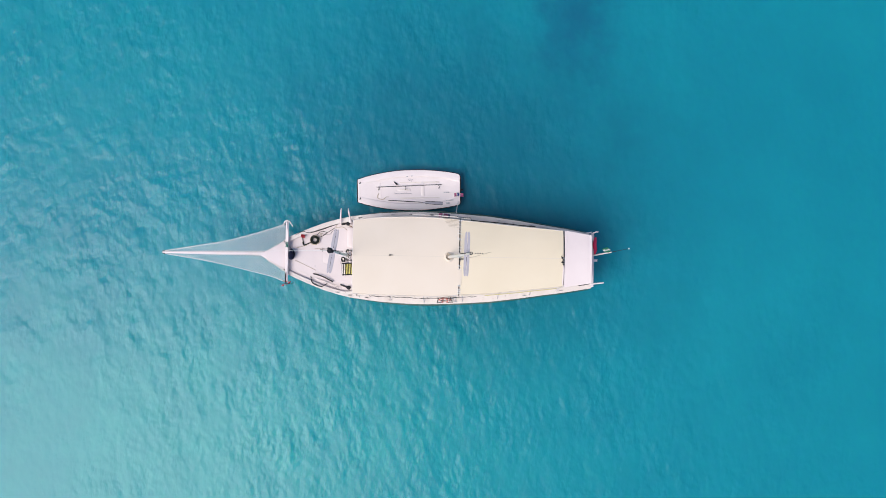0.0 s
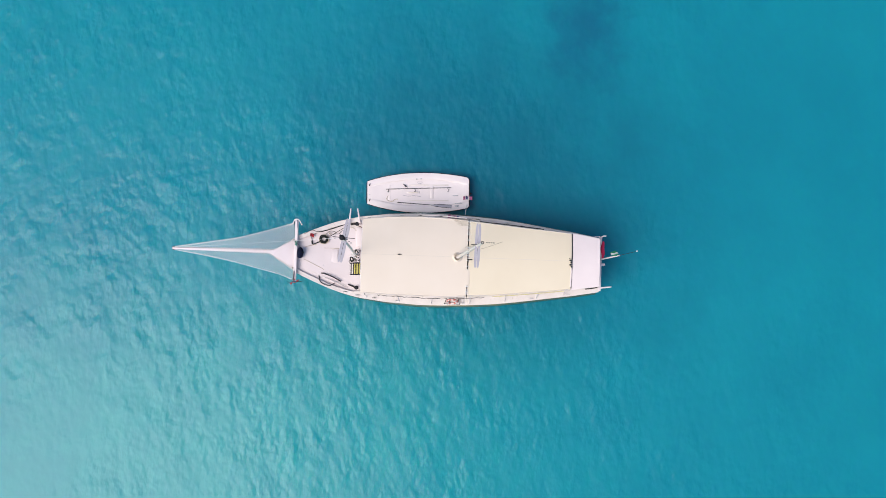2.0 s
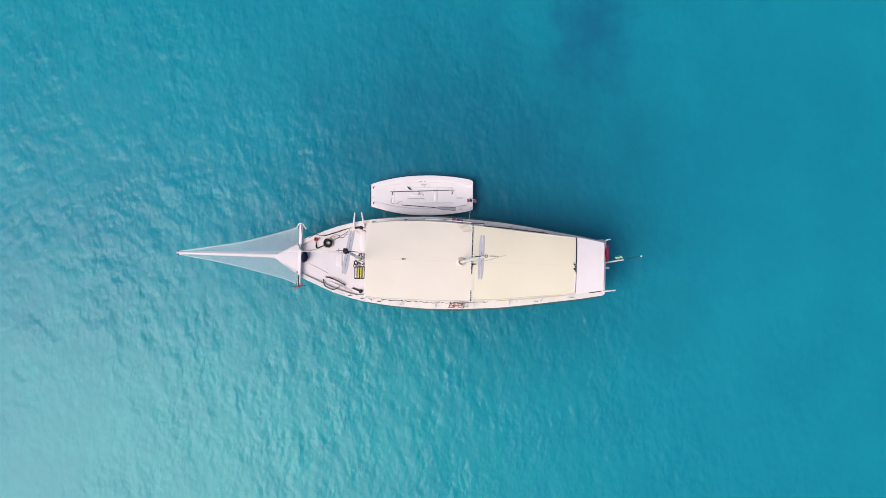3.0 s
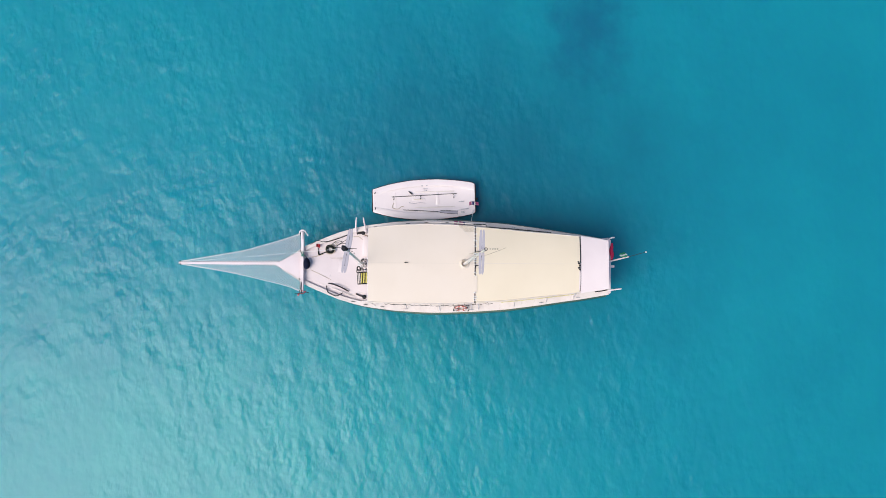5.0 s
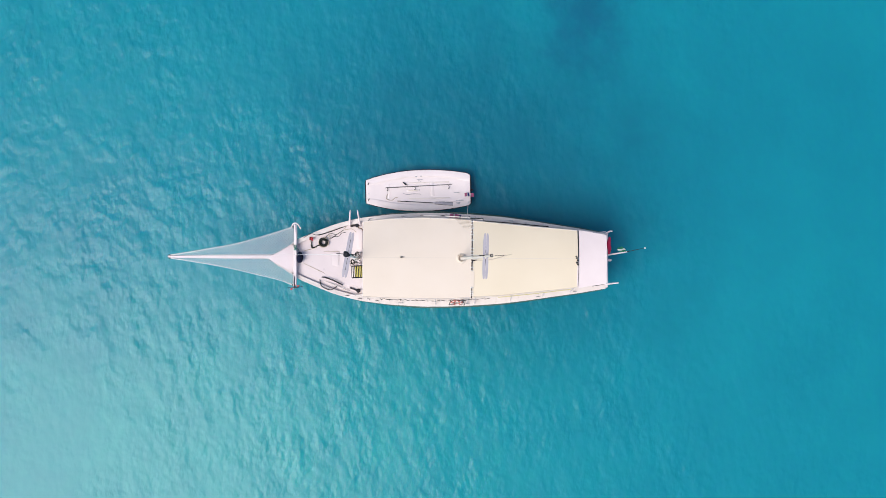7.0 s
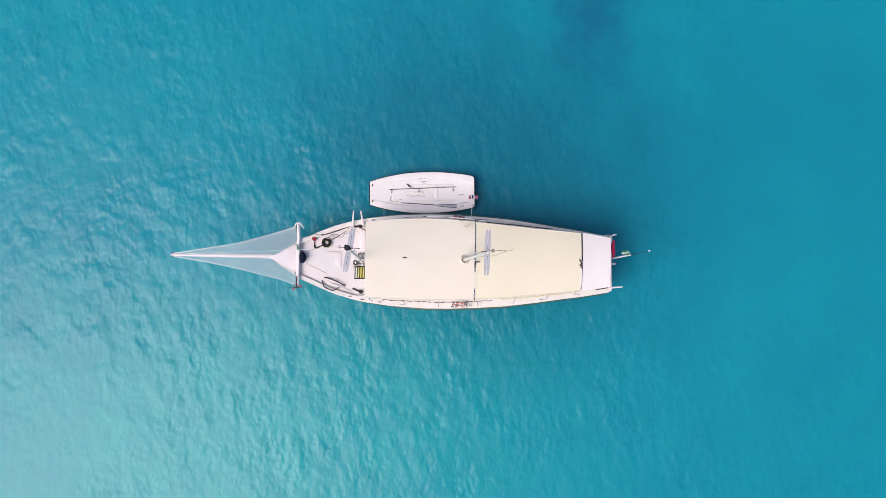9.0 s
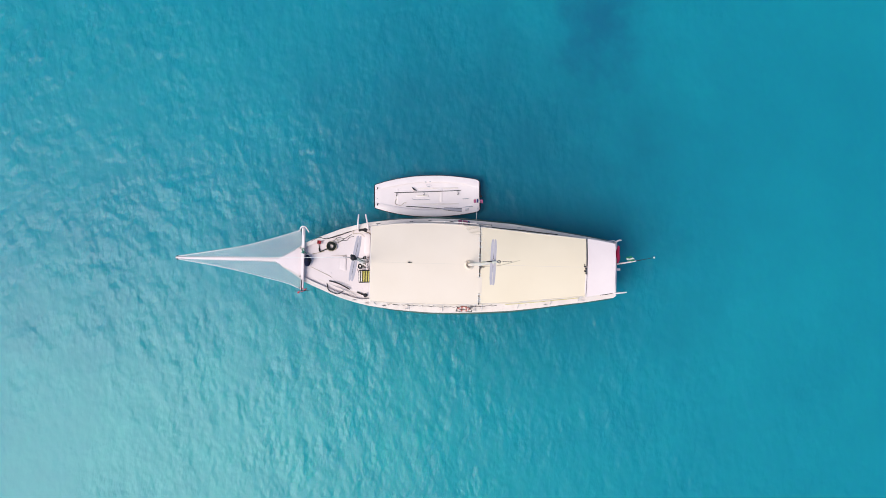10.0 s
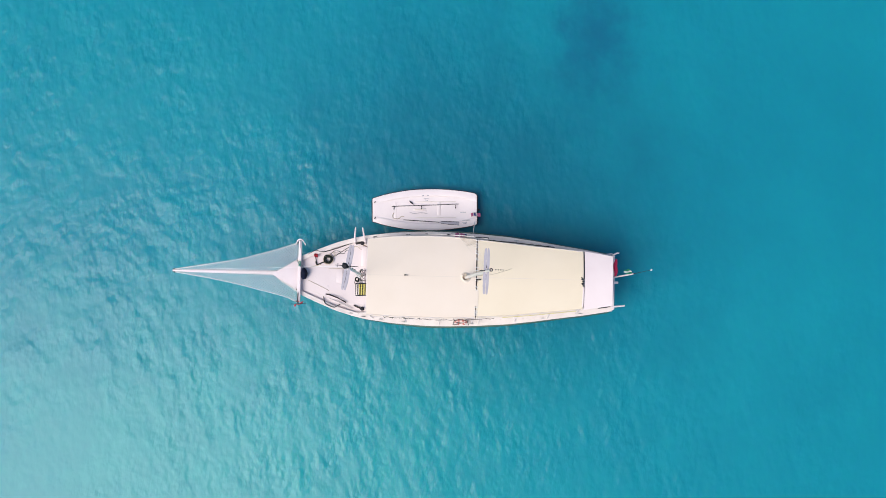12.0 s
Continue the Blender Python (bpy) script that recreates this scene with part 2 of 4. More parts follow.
def slab(bm, outline, z0, z1, bevel=0.0):
    """An upright plate with the given outline; z0 and z1 may be functions of x, y."""
    f0 = z0 if callable(z0) else (lambda x, y: z0)
    f1 = z1 if callable(z1) else (lambda x, y: z1)
    lo = [bm.verts.new((x, y, f0(x, y))) for x, y in outline]
    hi = [bm.verts.new((x, y, f1(x, y))) for x, y in outline]
    k = len(lo)
    top = bm.faces.new(hi)
    bm.faces.new(lo[::-1])
    for i in range(k):
        bm.faces.new((lo[i], lo[(i + 1) % k], hi[(i + 1) % k], hi[i]))
    if bevel:
        bmesh.ops.bevel(bm, geom=list(top.edges), offset=bevel, segments=2, affect="EDGES", profile=0.5)
    return bm


def ball(bm, c, r, squash=(1, 1, 1), u=12, v=8):
    bmesh.ops.create_uvsphere(bm, u_segments=u, v_segments=v, radius=r, matrix=Matrix.Translation(c) @ Matrix.Diagonal((*squash, 1)))
    return bm


def turned(bm, c, prof, seg=16):
    """A turned post: prof holds (radius, height) pairs above c."""
    loft(bm, [[(c[0] + r * math.cos(2 * math.pi * k / seg), c[1] + r * math.sin(2 * math.pi * k / seg), c[2] + h) for k in range(seg)] for r, h in prof], True, True)
    return bm


def curve_line(pts, n):
    """n points on a smooth line through pts."""
    P = [Vector(p) for p in pts]
    P = [P[0] * 2 - P[1]] + P + [P[-1] * 2 - P[-2]]
    out = []
    for k in range(n):
        u = k / (n - 1) * (len(P) - 3)
        i = min(int(u), len(P) - 4)
        f = u - i
        a, b_, c, d = P[i:i + 4]
        out.append(0.5 * ((2 * b_) + (c - a) * f + (2 * a - 5 * b_ + 4 * c - d) * f * f + (3 * b_ - a - 3 * c + d) * f ** 3))
    return out


def table(xs, ys):
    return lambda x: float(np.interp(x, xs, ys))


rnd = random.Random(7)

# ---------------- sea ----------------
def build_sea():
    """One sheet to the horizon, finely cut and gently rippled round the boats."""
    x = np.concatenate([[-3000, -900, -250, -90, -50], np.arange(-34, 34.01, 0.3), [50, 90, 250, 900, 3000]])
    y = np.concatenate([[-3000, -900, -250, -90, -40], np.arange(-22, 22.01, 0.3), [40, 90, 250, 900, 3000]])
    verts, faces = [], []
    for j, b_ in enumerate(y):
        for i, a in enumerate(x):
            near = max(0.0, min(1.0, (36 - abs(a)) / 6)) * max(0.0, min(1.0, (24 - abs(b_)) / 5))
            z = near * (0.012 * noise.noise(Vector((a * 0.5 + 0.3 * b_, b_ * 0.35, 3))) + 0.008 * noise.noise(Vector((a * 1.3, b_ * 0.9, 8))))
            verts.append((a, b_, z))
    w = len(x)
    for j in range(len(y) - 1):
        for i in range(w - 1):
            faces.append((j * w + i, j * w + i + 1, j * w + i + 1 + w, j * w + i + w))
    me = bpy.data.meshes.new("water")
    me.from_pydata(verts, [], faces)
    me.polygons.foreach_set("use_smooth", [True] * len(faces))
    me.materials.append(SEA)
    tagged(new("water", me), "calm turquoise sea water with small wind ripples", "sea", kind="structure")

    # the sandy bottom under it
    bm = bmesh.new()
    side = [-3000, -200, -60, *range(-40, 41, 4), 60, 200, 3000]
    loft(bm, [[(a, b_, -3.0 + (0.15 * noise.noise(Vector((a * 0.08, b_ * 0.08, 1))) if max(abs(a), abs(b_)) < 50 else 0)) for a in side] for b_ in side])
    tagged(part("sea_bed", bm, SAND), "pale sandy sea bottom under clear water", "sea bed", kind="structure")


build_sea()

# ---------------- schooner ----------------
BOAT = pose(0, -0.589, 0, 0, 0, -1.31)      # bow towards -x
MID = -0.085                                 # centreline in the boat's own plan


def on_boat(x, y, z, turn=0.0):
    return BOAT @ pose(x, y, z, 0, 0, turn)


beam = table([-7.28, -6.9, -6.5, -6.12, -5.8, -5.15, -4.55, -3.92, -3.3, -2.1, -0.6, 0.35, 1.6, 2.85, 4.1, 5.3, 6.2, 7.38],
             [0.03, 0.24, 0.48, 0.77, 0.93, 1.21, 1.455, 1.645, 1.785, 1.935, 2.015, 2.005, 1.945, 1.848, 1.68, 1.495, 1.365, 1.15])
sheer = table([-7.28, -6, -4, -2, 1, 4, 7.4], [2.30, 2.12, 1.80, 1.76, 1.88, 2.08, 2.18])
deck_z = table([-7.28, -6.2, -4, -2, 1, 4, 7.4], [2.22, 2.07, 1.71, 1.60, 1.56, 1.62, 1.84])


def dk(x, y):
    """The deck's height."""
    return deck_z(x) + 0.06 * (1 - ((y - MID) / (beam(x) - 0.07)) ** 2)


flare = table([-7.28, -6, -4, -1, 3, 7.4], [0.15, 0.42, 0.78, 0.93, 0.93, 0.85])   # waterline beam over rail beam
STATIONS = [-7.28 + i * (7.34 + 7.28) / 60 for i in range(61)]

schooner = thing("schooner", BOAT, "white two-masted wooden schooner at anchor with cream awnings", "sailing boat")


def hull_band(lo, hi, out=0.0):
    """Both sides of the hull between two heights, as shares of the way from keel to rail."""
    bm = bmesh.new()
    for s in (1, -1):
        rows = []
        for x in STATIONS:
            b_, zt, w = beam(x), sheer(x), flare(x)
            row = []
            for k in range(7):
                u = lo + (hi - lo) * k / 6
                z = -0.9 + u * (zt + 0.9)
                v = (z + 0.9) / (zt + 0.9)
                if z < 0:
                    hb = b_ * w * max(0.06, math.sin(0.5 * math.pi * (z + 0.9) / 0.9)) ** 0.6
                else:
                    f = z / zt
                    hb = b_ * (w + (1 - w) * f ** 0.8)
                rise = 0.25 * max(0.0, (-x - 5.5) / 1.8) ** 2 * (1 - v) * 2.6     # raked stem
                row.append((x + rise, MID + s * (hb + out), z))
            rows.append(row)
        loft(bm, rows)
    return bm


part("hull", hull_band(0.0, 0.70), GREEN, schooner, "dark green lower hull")
part("topside", hull_band(0.70, 0.90), OCHRE, schooner, "ochre painted topside plank")
part("sheer_strake", hull_band(0.90, 1.0), WHITE, schooner, "white sheer strake")

# transom
bm = bmesh.new()
o = []
for k in range(9):
    z = -0.5 + k / 8 * (sheer(7.38) + 0.5)
    o.append((z, beam(7.38) * (0.85 + 0.15 * max(0, z) / 2.1) * (0.45 + 0.55 * min(1, (z + 0.5) / 0.6) ** 0.5)))
ring = [(7.34, MID + h, z) for z, h in o] + [(7.34, MID - h, z) for z, h in o[::-1]]
loft(bm, [ring, [(x + 0.07, y, z) for x, y, z in ring]], True, True)
part("transom", bm, WHITE, schooner, "white flat transom")

# deck with its edge set inside the bulwark
bm = bmesh.new()
rows = []
for x in STATIONS[2:]:
    b_ = beam(x) - 0.07
    rows.append([(x, MID + b_ * k / 6, deck_z(x) + 0.06 * (1 - (k / 6) ** 2)) for k in range(-6, 7)])
loft(bm, rows)
part("deck", bm, DECK, schooner, "white painted deck")

cover = table([-3.6, -3.0, 5.5, 7.3], [0.15, 0.34, 0.34, 0.22])      # the cap rail widens into a covering board
for s in (1, -1):
    bm = bmesh.new()
    rows = []
    for x in STATIONS[1:]:
        b_, z0, z1 = beam(x), deck_z(x) - 0.05, sheer(x)
        rows.append([(x, MID + s * (b_ - 0.02), z1), (x, MID + s * (b_ - 0.11), z1), (x, MID + s * (b_ - 0.13), z0)])
    loft(bm, rows)
    part("bulwark", bm, WHITE, schooner)
    bm = bmesh.new()
    rows = []
    for x in STATIONS[1:]:
        b_, z1, c = beam(x), sheer(x), cover(x)
        rows.append([(x, MID + s * (b_ + a), z1 + h) for a, h in ((0.035, 0), (0.045, 0.02), (0.035, 0.05), (-c, 0.05), (-c - 0.015, 0.03), (-c - 0.01, 0))])
    loft(bm, rows, True, True)
    part("cap_rail", bm, RAIL, schooner, "worn white cap rail")
    bm = bmesh.new()
    rows = []
    for x in STATIONS[3:]:
        b_, zt = beam(x), sheer(x)
        z = zt * 0.86
        rows.append([(x, MID + s * (b_ * (flare(x) + (1 - flare(x)) * 0.9) + a), z + h) for a, h in ((-0.03, -0.05), (0.045 - 0.02 * s, -0.045), (0.055 - 0.02 * s, 0), (0.045 - 0.02 * s, 0.045), (-0.03, 0.05))])
    loft(bm, rows)
    part("rubbing_strake", bm, OCHRE, schooner, "ochre rubbing strake")
    bm = bmesh.new()
    rows = []
    for x in STATIONS[4:]:
        b_, zt = beam(x), sheer(x)
        rows.append([(x, MID + s * (b_ * (flare(x) + (1 - flare(x)) * 0.75) + a), zt * 0.68 + h) for a, h in ((-0.05, -0.06), (0.16, -0.05), (0.18, 0), (0.16, 0.05), (-0.05, 0.06))])
    loft(bm, rows)
    part("wale", bm, GREEN, schooner, "dark green wale")
    # waterway plank beside the bulwark
    bm = bmesh.new()
    rows = []
    for x in [q for q in STATIONS if -6.05 < q < 7.2]:
        b_, z1 = beam(x) - 0.36, deck_z(x) + 0.03
        rows.append([(x, MID + s * (b_ + a), z1 + h) for a, h in ((0.02, -0.03), (0.02, 0.0), (-0.02, 0.0), (-0.02, -0.03))])
    loft(bm, rows, True, True)
    part("waterway", bm, RAIL, schooner)

# stem head: solid planked beak ahead of the crossbeam
bm = bmesh.new()
slab(bm, [(-7.30, MID + 0.05), (-6.15, MID + 0.70), (-6.15, MID - 0.66), (-7.30, MID - 0.0)], lambda x, y: sheer(x) - 0.10, lambda x, y: sheer(x) + 0.075, 0.02)
part("bow_platform", bm, WHITE, schooner, "white triangular bow platform")

bm = bmesh.new()
loft(bm, [[(-6.12 + dx, y, 2.30 + dz + 0.02 * abs(y)) for dx, dz in ((-0.06, -0.06), (0.06, -0.06), (0.07, 0.05), (0.045, 0.075), (-0.045, 0.075), (-0.07, 0.05))] for y in (1.40, 0.7, 0.0, -0.7, -1.26)], True, True)
part("crossbeam", bm, WHITE, schooner, "white timber crossbeam at the bow")

bm = bmesh.new()
pts = [(-6.3, MID + 0.05, 2.06), (-7.2, 0.0, 2.26), (-9.4, -0.005, 2.47), (-11.5, -0.02, 2.66)]
tube(bm, pts, [0.11, 0.105, 0.08, 0.045], 14)
bowsprit = part("bowsprit", bm, WHITE, schooner, "long white tapered bowsprit")
for x, r in ((-11.42, 0.055), (-11.25, 0.055), (-9.1, 0.09), (-7.5, 0.108)):
    z = float(np.interp(x, [-11.5, -9.4, -7.2], [2.66, 2.47, 2.26]))
    part("bowsprit_band", tube(bmesh.new(), [(x - 0.02, -0.01, z), (x, -0.01, z), (x + 0.02, -0.01, z)], [r, r + 0.008, r], 12), RAIL, bowsprit, "worn white band")

# ---------------- masts ----------------
def mast(foot, head, r0, name, label, ring):
    """A raked pole mast with crosstrees near its head."""
    foot, head = Vector(foot), Vector(head)
    at = lambda f: foot.lerp(head, f)
    bm = bmesh.new()
    fr = [0, 0.03, 0.05, 0.3, 0.6, 0.85, 0.93, 1.0]
    tube(bm, [at(f) for f in fr], [r0 * 1.25, r0 * 1.25, r0, r0, r0 * 0.95, r0 * 0.85, r0 * 0.6, r0 * 0.42], 16)
    pole = part(name, bm, MASTPAINT, schooner, label)
    for f in (0.32, 0.62, 0.87):
        p = at(f)
        part("mast_band", tube(bmesh.new(), [p - Vector((0, 0, 0.03)), p, p + Vector((0, 0, 0.03))], [r0 * 0.98, r0 * 1.06, r0 * 0.98], 16), MASTPAINT, pole, "cream painted mast band")
    c = at((11.0 - foot.z) / (head.z - foot.z))
    for s in (1, -1):
        # two-plank crosstree arm, tapered to a round tip
        bm = bmesh.new()
        for off in (-0.05, 0.05):
            sec = []
            for u, w in ((0.02, 0.038), (0.2, 0.046), (0.5, 0.044), (0.68, 0.036), (0.735, 0.027), (0.755, 0.010)):
                q = off * (1.0 if u < 0.5 else 1.0 - 0.8 * (u - 0.5))
                sec.append([(c.x + q - w, c.y + s * u, c.z + 0.022), (c.x + q + w, c.y + s * u, c.z + 0.022),
                            (c.x + q + w, c.y + s * u, c.z - 0.022), (c.x + q - w, c.y + s * u, c.z - 0.022)])
            loft(bm, sec, True, True)
        for v in bm.verts:
            v.co = Matrix.Translation(c) @ Matrix.Rotation(ring["turn"], 4, "Z") @ Matrix.Translation(-c) @ v.co
        part("crosstree", bm, LILAC, pole, "grey-lilac timber crosstree arm")
    # dark strip between the two planks, standing in for the gap's shade
    for s in (1, -1):
        bm = bmesh.new()
        tube(bm, [c + Vector((0.0, s * 0.10, 0.01)), c + Vector((0.02 * ring["lean"], s * 0.52, 0.01))], 0.009, 6)
        for v in bm.verts:
            v.co = Matrix.Translation(c) @ Matrix.Rotation(ring["turn"], 4, "Z") @ Matrix.Translation(-c) @ v.co
        part("crosstree_groove", bm, IRON, pole)
    return pole, at, c


fore, fore_at, fore_c = mast((-3.52, -0.02, 1.40), (-2.87, 0.09, 12.2), 0.052, "foremast", "white raked foremast", {"turn": radians(-9.5), "lean": 0.0})
main, main_at, main_c = mast((0.90, -0.03, 1.40), (1.69, 0.08, 12.4), 0.065, "main_mast", "white raked main mast", {"turn": radians(-1.5), "lean": 1.0})

# foremast head: lantern block with a fore-and-aft vane
h = fore_at(1.0)
bm = bmesh.new()
turned(bm, h, [(0.05, -0.05), (0.085, 0.0), (0.095, 0.06), (0.08, 0.12), (0.04, 0.16)], 12)
ball(bm, h + Vector((0.07, -0.03, 0.02)), 0.05)
ball(bm, h + Vector((-0.05, 0.06, 0.0)), 0.045)
part("masthead_lantern", bm, BLACK, fore, "black masthead lantern")
bm = bmesh.new()
tube(bm, [h + Vector((-0.30, 0.02, 0.10)), h + Vector((0.1, 0.0, 0.10)), h + Vector((0.42, -0.02, 0.08))], 0.011, 6)
tube(bm, [h + Vector((-0.22, -0.05, 0.10)), h + Vector((-0.22, 0.09, 0.10))], 0.008, 6)
part("wind_vane", bm, IRON, fore)
for k in range(3):
    p = fore_at(0.90 - k * 0.02) + Vector((0.10 + 0.06 * k, 0.02 - 0.04 * k, 0.02 * k))
    part("halyard_block", ball(bmesh.new(), p, 0.02, (1.3, 0.8, 1), 8, 6), BLACK, fore)

# forestay from the bowsprit's end to the foremast head
part("forestay", tube(bmesh.new(), [Vector((-11.40, 0.0, 2.72)), Vector((-11.40, 0.0, 2.72)).lerp(h, 0.5) + Vector((0, 0, -0.04)), h + Vector((-0.05, 0.0, -0.12))], 0.0055, 6), ROPE, schooner, "white wire forestay")

# main masthead: ring cap and a beaded chain trailing aft
h = main_at(1.0)
bm = bmesh.new()
tube(bm, [h + Vector((0.042 * math.cos(a), 0.042 * math.sin(a), 0.03)) for a in np.linspace(0, 2 * math.pi, 17)[:-1]], 0.012, 6, closed=True)
part("masthead_ring", bm, BLACK, main, "black masthead ring")
for k in range(4):
    p = h + Vector((0.12 + 0.075 * k, 0.005, 0.02))
    part("chain_link", tube(bmesh.new(), [p, p + Vector((0.045, 0, 0))], 0.014, 6), IRON, main)
bm = bmesh.new()
tube(bm, curve_line([main_c + Vector((-0.30, -0.14, -0.6)), main_c + Vector((0.15, -0.11, 0.2)), main_c + Vector((0.75, 0.07, 1.3))], 10), 0.008, 6)
tube(bm, curve_line([main_c + Vector((-0.40, -0.02, -0.9)), main_c + Vector((-0.1, 0.02, -0.3)), main_c + Vector((0.0, 0.04, 0.1))], 6), 0.012, 6)
part("peak_halyard", bm, TAN, main)
bm = bmesh.new()
tube(bm, [main_c + Vector((-0.22, 0.02, 0.1)), main_c + Vector((0.12, 0.02, 0.1))], 0.014, 6)
part("masthead_pin", bm, IRON, main)
# canvas boot where the mast comes through the awning
bm = bmesh.new()
p = main_at((3.31 - 1.4) / 11.0)
rows = []
for r, hh in ((0.24, -0.04), (0.19, 0.02), (0.14, 0.07), (0.125, 0.11)):
    rows.append([(p.x + r * math.cos(a) * 1.05, p.y + r * math.sin(a), p.z + hh + 0.01 * math.sin(3 * a)) for a in np.linspace(0, 2 * math.pi, 25)[:-1]])
loft(bm, rows, True)
part("mast_boot", bm, CANVAS, main, "cream canvas mast boot")
bm = bmesh.new()
tube(bm, [(p.x + 0.135 * math.cos(a), p.y + 0.135 * math.sin(a), p.z + 0.10) for a in np.linspace(2.6, 5.0, 9)], 0.014, 6)
tube(bm, [(p.x - 0.16, p.y + 0.10, p.z + 0.06), (p.x - 0.02, p.y + 0.17, p.z + 0.07)], 0.012, 6)
part("boot_lashing", bm, TAN, main, "tan rope lashing round the boot")
# gooseneck fitting
bm = bmesh.new()
q = Vector((1.47, -0.10, 3.37))
tube(bm, [q + Vector((0, 0, -0.02)), q + Vector((0.20, 0.005, 0.0))], 0.022, 6)
tube(bm, [q + Vector((0.02, 0.0, 0)), q + Vector((0.02, -0.12, 0.0))], 0.02, 6)
part("gooseneck", bm, IRON, main)


# ---------------- rails and fittings of the hull ----------------
def tube_part(name, pts, r, mat, parent, label="", seg=8, closed=False):
    return part(name, tube(bmesh.new(), pts, r, seg, closed), mat, parent, label)


# taffrail across the stern
bm = bmesh.new()
loft(bm, [[(7.37 + dx, y, 2.14 + dz) for dx, dz in ((-0.09, 0), (0.075, 0), (0.085, 0.03), (0.06, 0.055), (-0.08, 0.055), (-0.1, 0.03))] for y in (1.12, 0.5, -0.05, -0.6, -1.22)], True, True)
part("taffrail", bm, WHITE, schooner, "white taffrail")
part("rudder_head", box(bmesh.new(), (7.48, -0.05, 2.12), (0.26, 0.10, 0.16), 0, 0.02), WHITE, schooner, "white rudder head")
tube_part("stern_boom", [(7.30, -1.10, 2.2), (7.9, -1.03, 2.26)], [0.04, 0.028], WHITE, schooner, "short white stern boom")
bm = bmesh.new()
tube(bm, curve_line([(7.28, 1.08, 2.15), (7.36, 1.14, 2.35), (7.48, 1.20, 2.42), (7.58, 1.21, 2.35)], 8), 0.035, 8)
tube(bm, [(7.05, 1.15, 2.18), (7.34, 1.19, 2.2)], 0.025, 6)
part("stern_fairlead", bm, WHITE, schooner, "white stern fairlead")
tube_part("stern_line", [(6.75, -1.17, 2.25), (7.0, -1.14, 2.24), (7.28, -1.08, 2.24)], 0.022, IRON, schooner)
tube_part("stern_line", [(6.25, 1.20, 2.30), (6.50, 1.17, 2.27), (6.80, 1.13, 2.25)], 0.022, IRON, schooner)
for y0, y1 in ((-1.02, -0.62), (-0.50, -0.12)):
    tube_part("stern_line", [(7.26, y0, 2.22), (7.255, y1, 2.22)], 0.014, IRON, schooner)

# two curved davit horns over the port rail
for x, lean in ((-3.81, 0.03), (-3.38, -0.10)):
    tube_part("davit_horn", curve_line([(x, 1.40, 1.70), (x, 1.55, 2.05), (x + lean * 0.4, 1.78, 2.16), (x + lean, 2.06, 2.12)], 10), [0.04] * 5 + [0.034] * 4 + [0.02], WHITE, schooner, "white curved davit horn")

# deck hatch and side locker ahead of the awning
bm = bmesh.new()
box(bm, (-4.60, -0.08, 1.815), (0.62, 0.64, 0.07), 0, 0.02)
part("hatch", bm, DECK, schooner, "low white deck hatch")
bm = bmesh.new()
box(bm, (-4.60, -0.08, 1.855), (0.54, 0.56, 0.02), 0, 0.006)
part("hatch_lid", bm, DECK, schooner)
tube_part("hatch_bar", [(-4.94, 0.25, 1.94), (-4.62, 0.255, 1.89), (-4.28, 0.25, 1.84)], 0.008, TAN, schooner)

bm = bmesh.new()
box(bm, (-3.40, 0.80, 1.72), (0.25, 0.86, 0.16), 0, 0.008)
part("locker", bm, DECK, schooner, "narrow white deck locker")
tube_part("locker_rail", curve_line([(-3.24, 0.10, 1.95), (-3.235, 0.5, 1.95), (-3.23, 1.0, 1.96), (-3.27, 1.22, 1.95), (-3.45, 1.30, 1.93)], 12), 0.020, BROWN, schooner, "weathered brown bent rail")

# fife rail at the foot of the foremast
bm = bmesh.new()
for y in (0.18, -0.24):
    turned(bm, (-3.36, y, dk(-3.36, y) - 0.01), [(0.045, 0), (0.04, 0.3), (0.055, 0.36), (0.03, 0.42)], 10)
box(bm, (-3.36, -0.03, 2.09), (0.08, 0.62, 0.05), 0, 0.01)
fife = part("fife_rail", bm, WHITE, schooner, "white fife rail at the mast foot")
for k in range(5):
    bm = bmesh.new()
    y = 0.2 - 0.115 * k
    turned(bm, (-3.36, y, 1.97), [(0.012, 0), (0.012, 0.14), (0.022, 0.17), (0.024, 0.25), (0.012, 0.28)], 8)
    part("belaying_pin", bm, IRON, fife)

# winches and bollards
def winch(x, y, z, mat=BLACK):
    bm = bmesh.new()
    turned(bm, (x, y, z), [(0.09, 0), (0.09, 0.03), (0.06, 0.06), (0.05, 0.12), (0.072, 0.16), (0.072, 0.18), (0.03, 0.19)], 14)
    part("winch", bm, mat, schooner, "small dark deck winch")


winch(-3.44, -1.47, dk(-3.44, -1.47) - 0.005)
winch(-3.52, 1.40, dk(-3.52, 1.40) - 0.005)
bm = bmesh.new()
box(bm, (-3.64, -1.40, 1.77), (0.36, 0.06, 0.06), -22, 0.015)
part("winch_bar", bm, IRON, schooner)
bm = bmesh.new()
box(bm, (-3.60, 1.40, 1.80), (0.42, 0.085, 0.085), 12, 0.02)
part("winch_bar", bm, IRON, schooner)

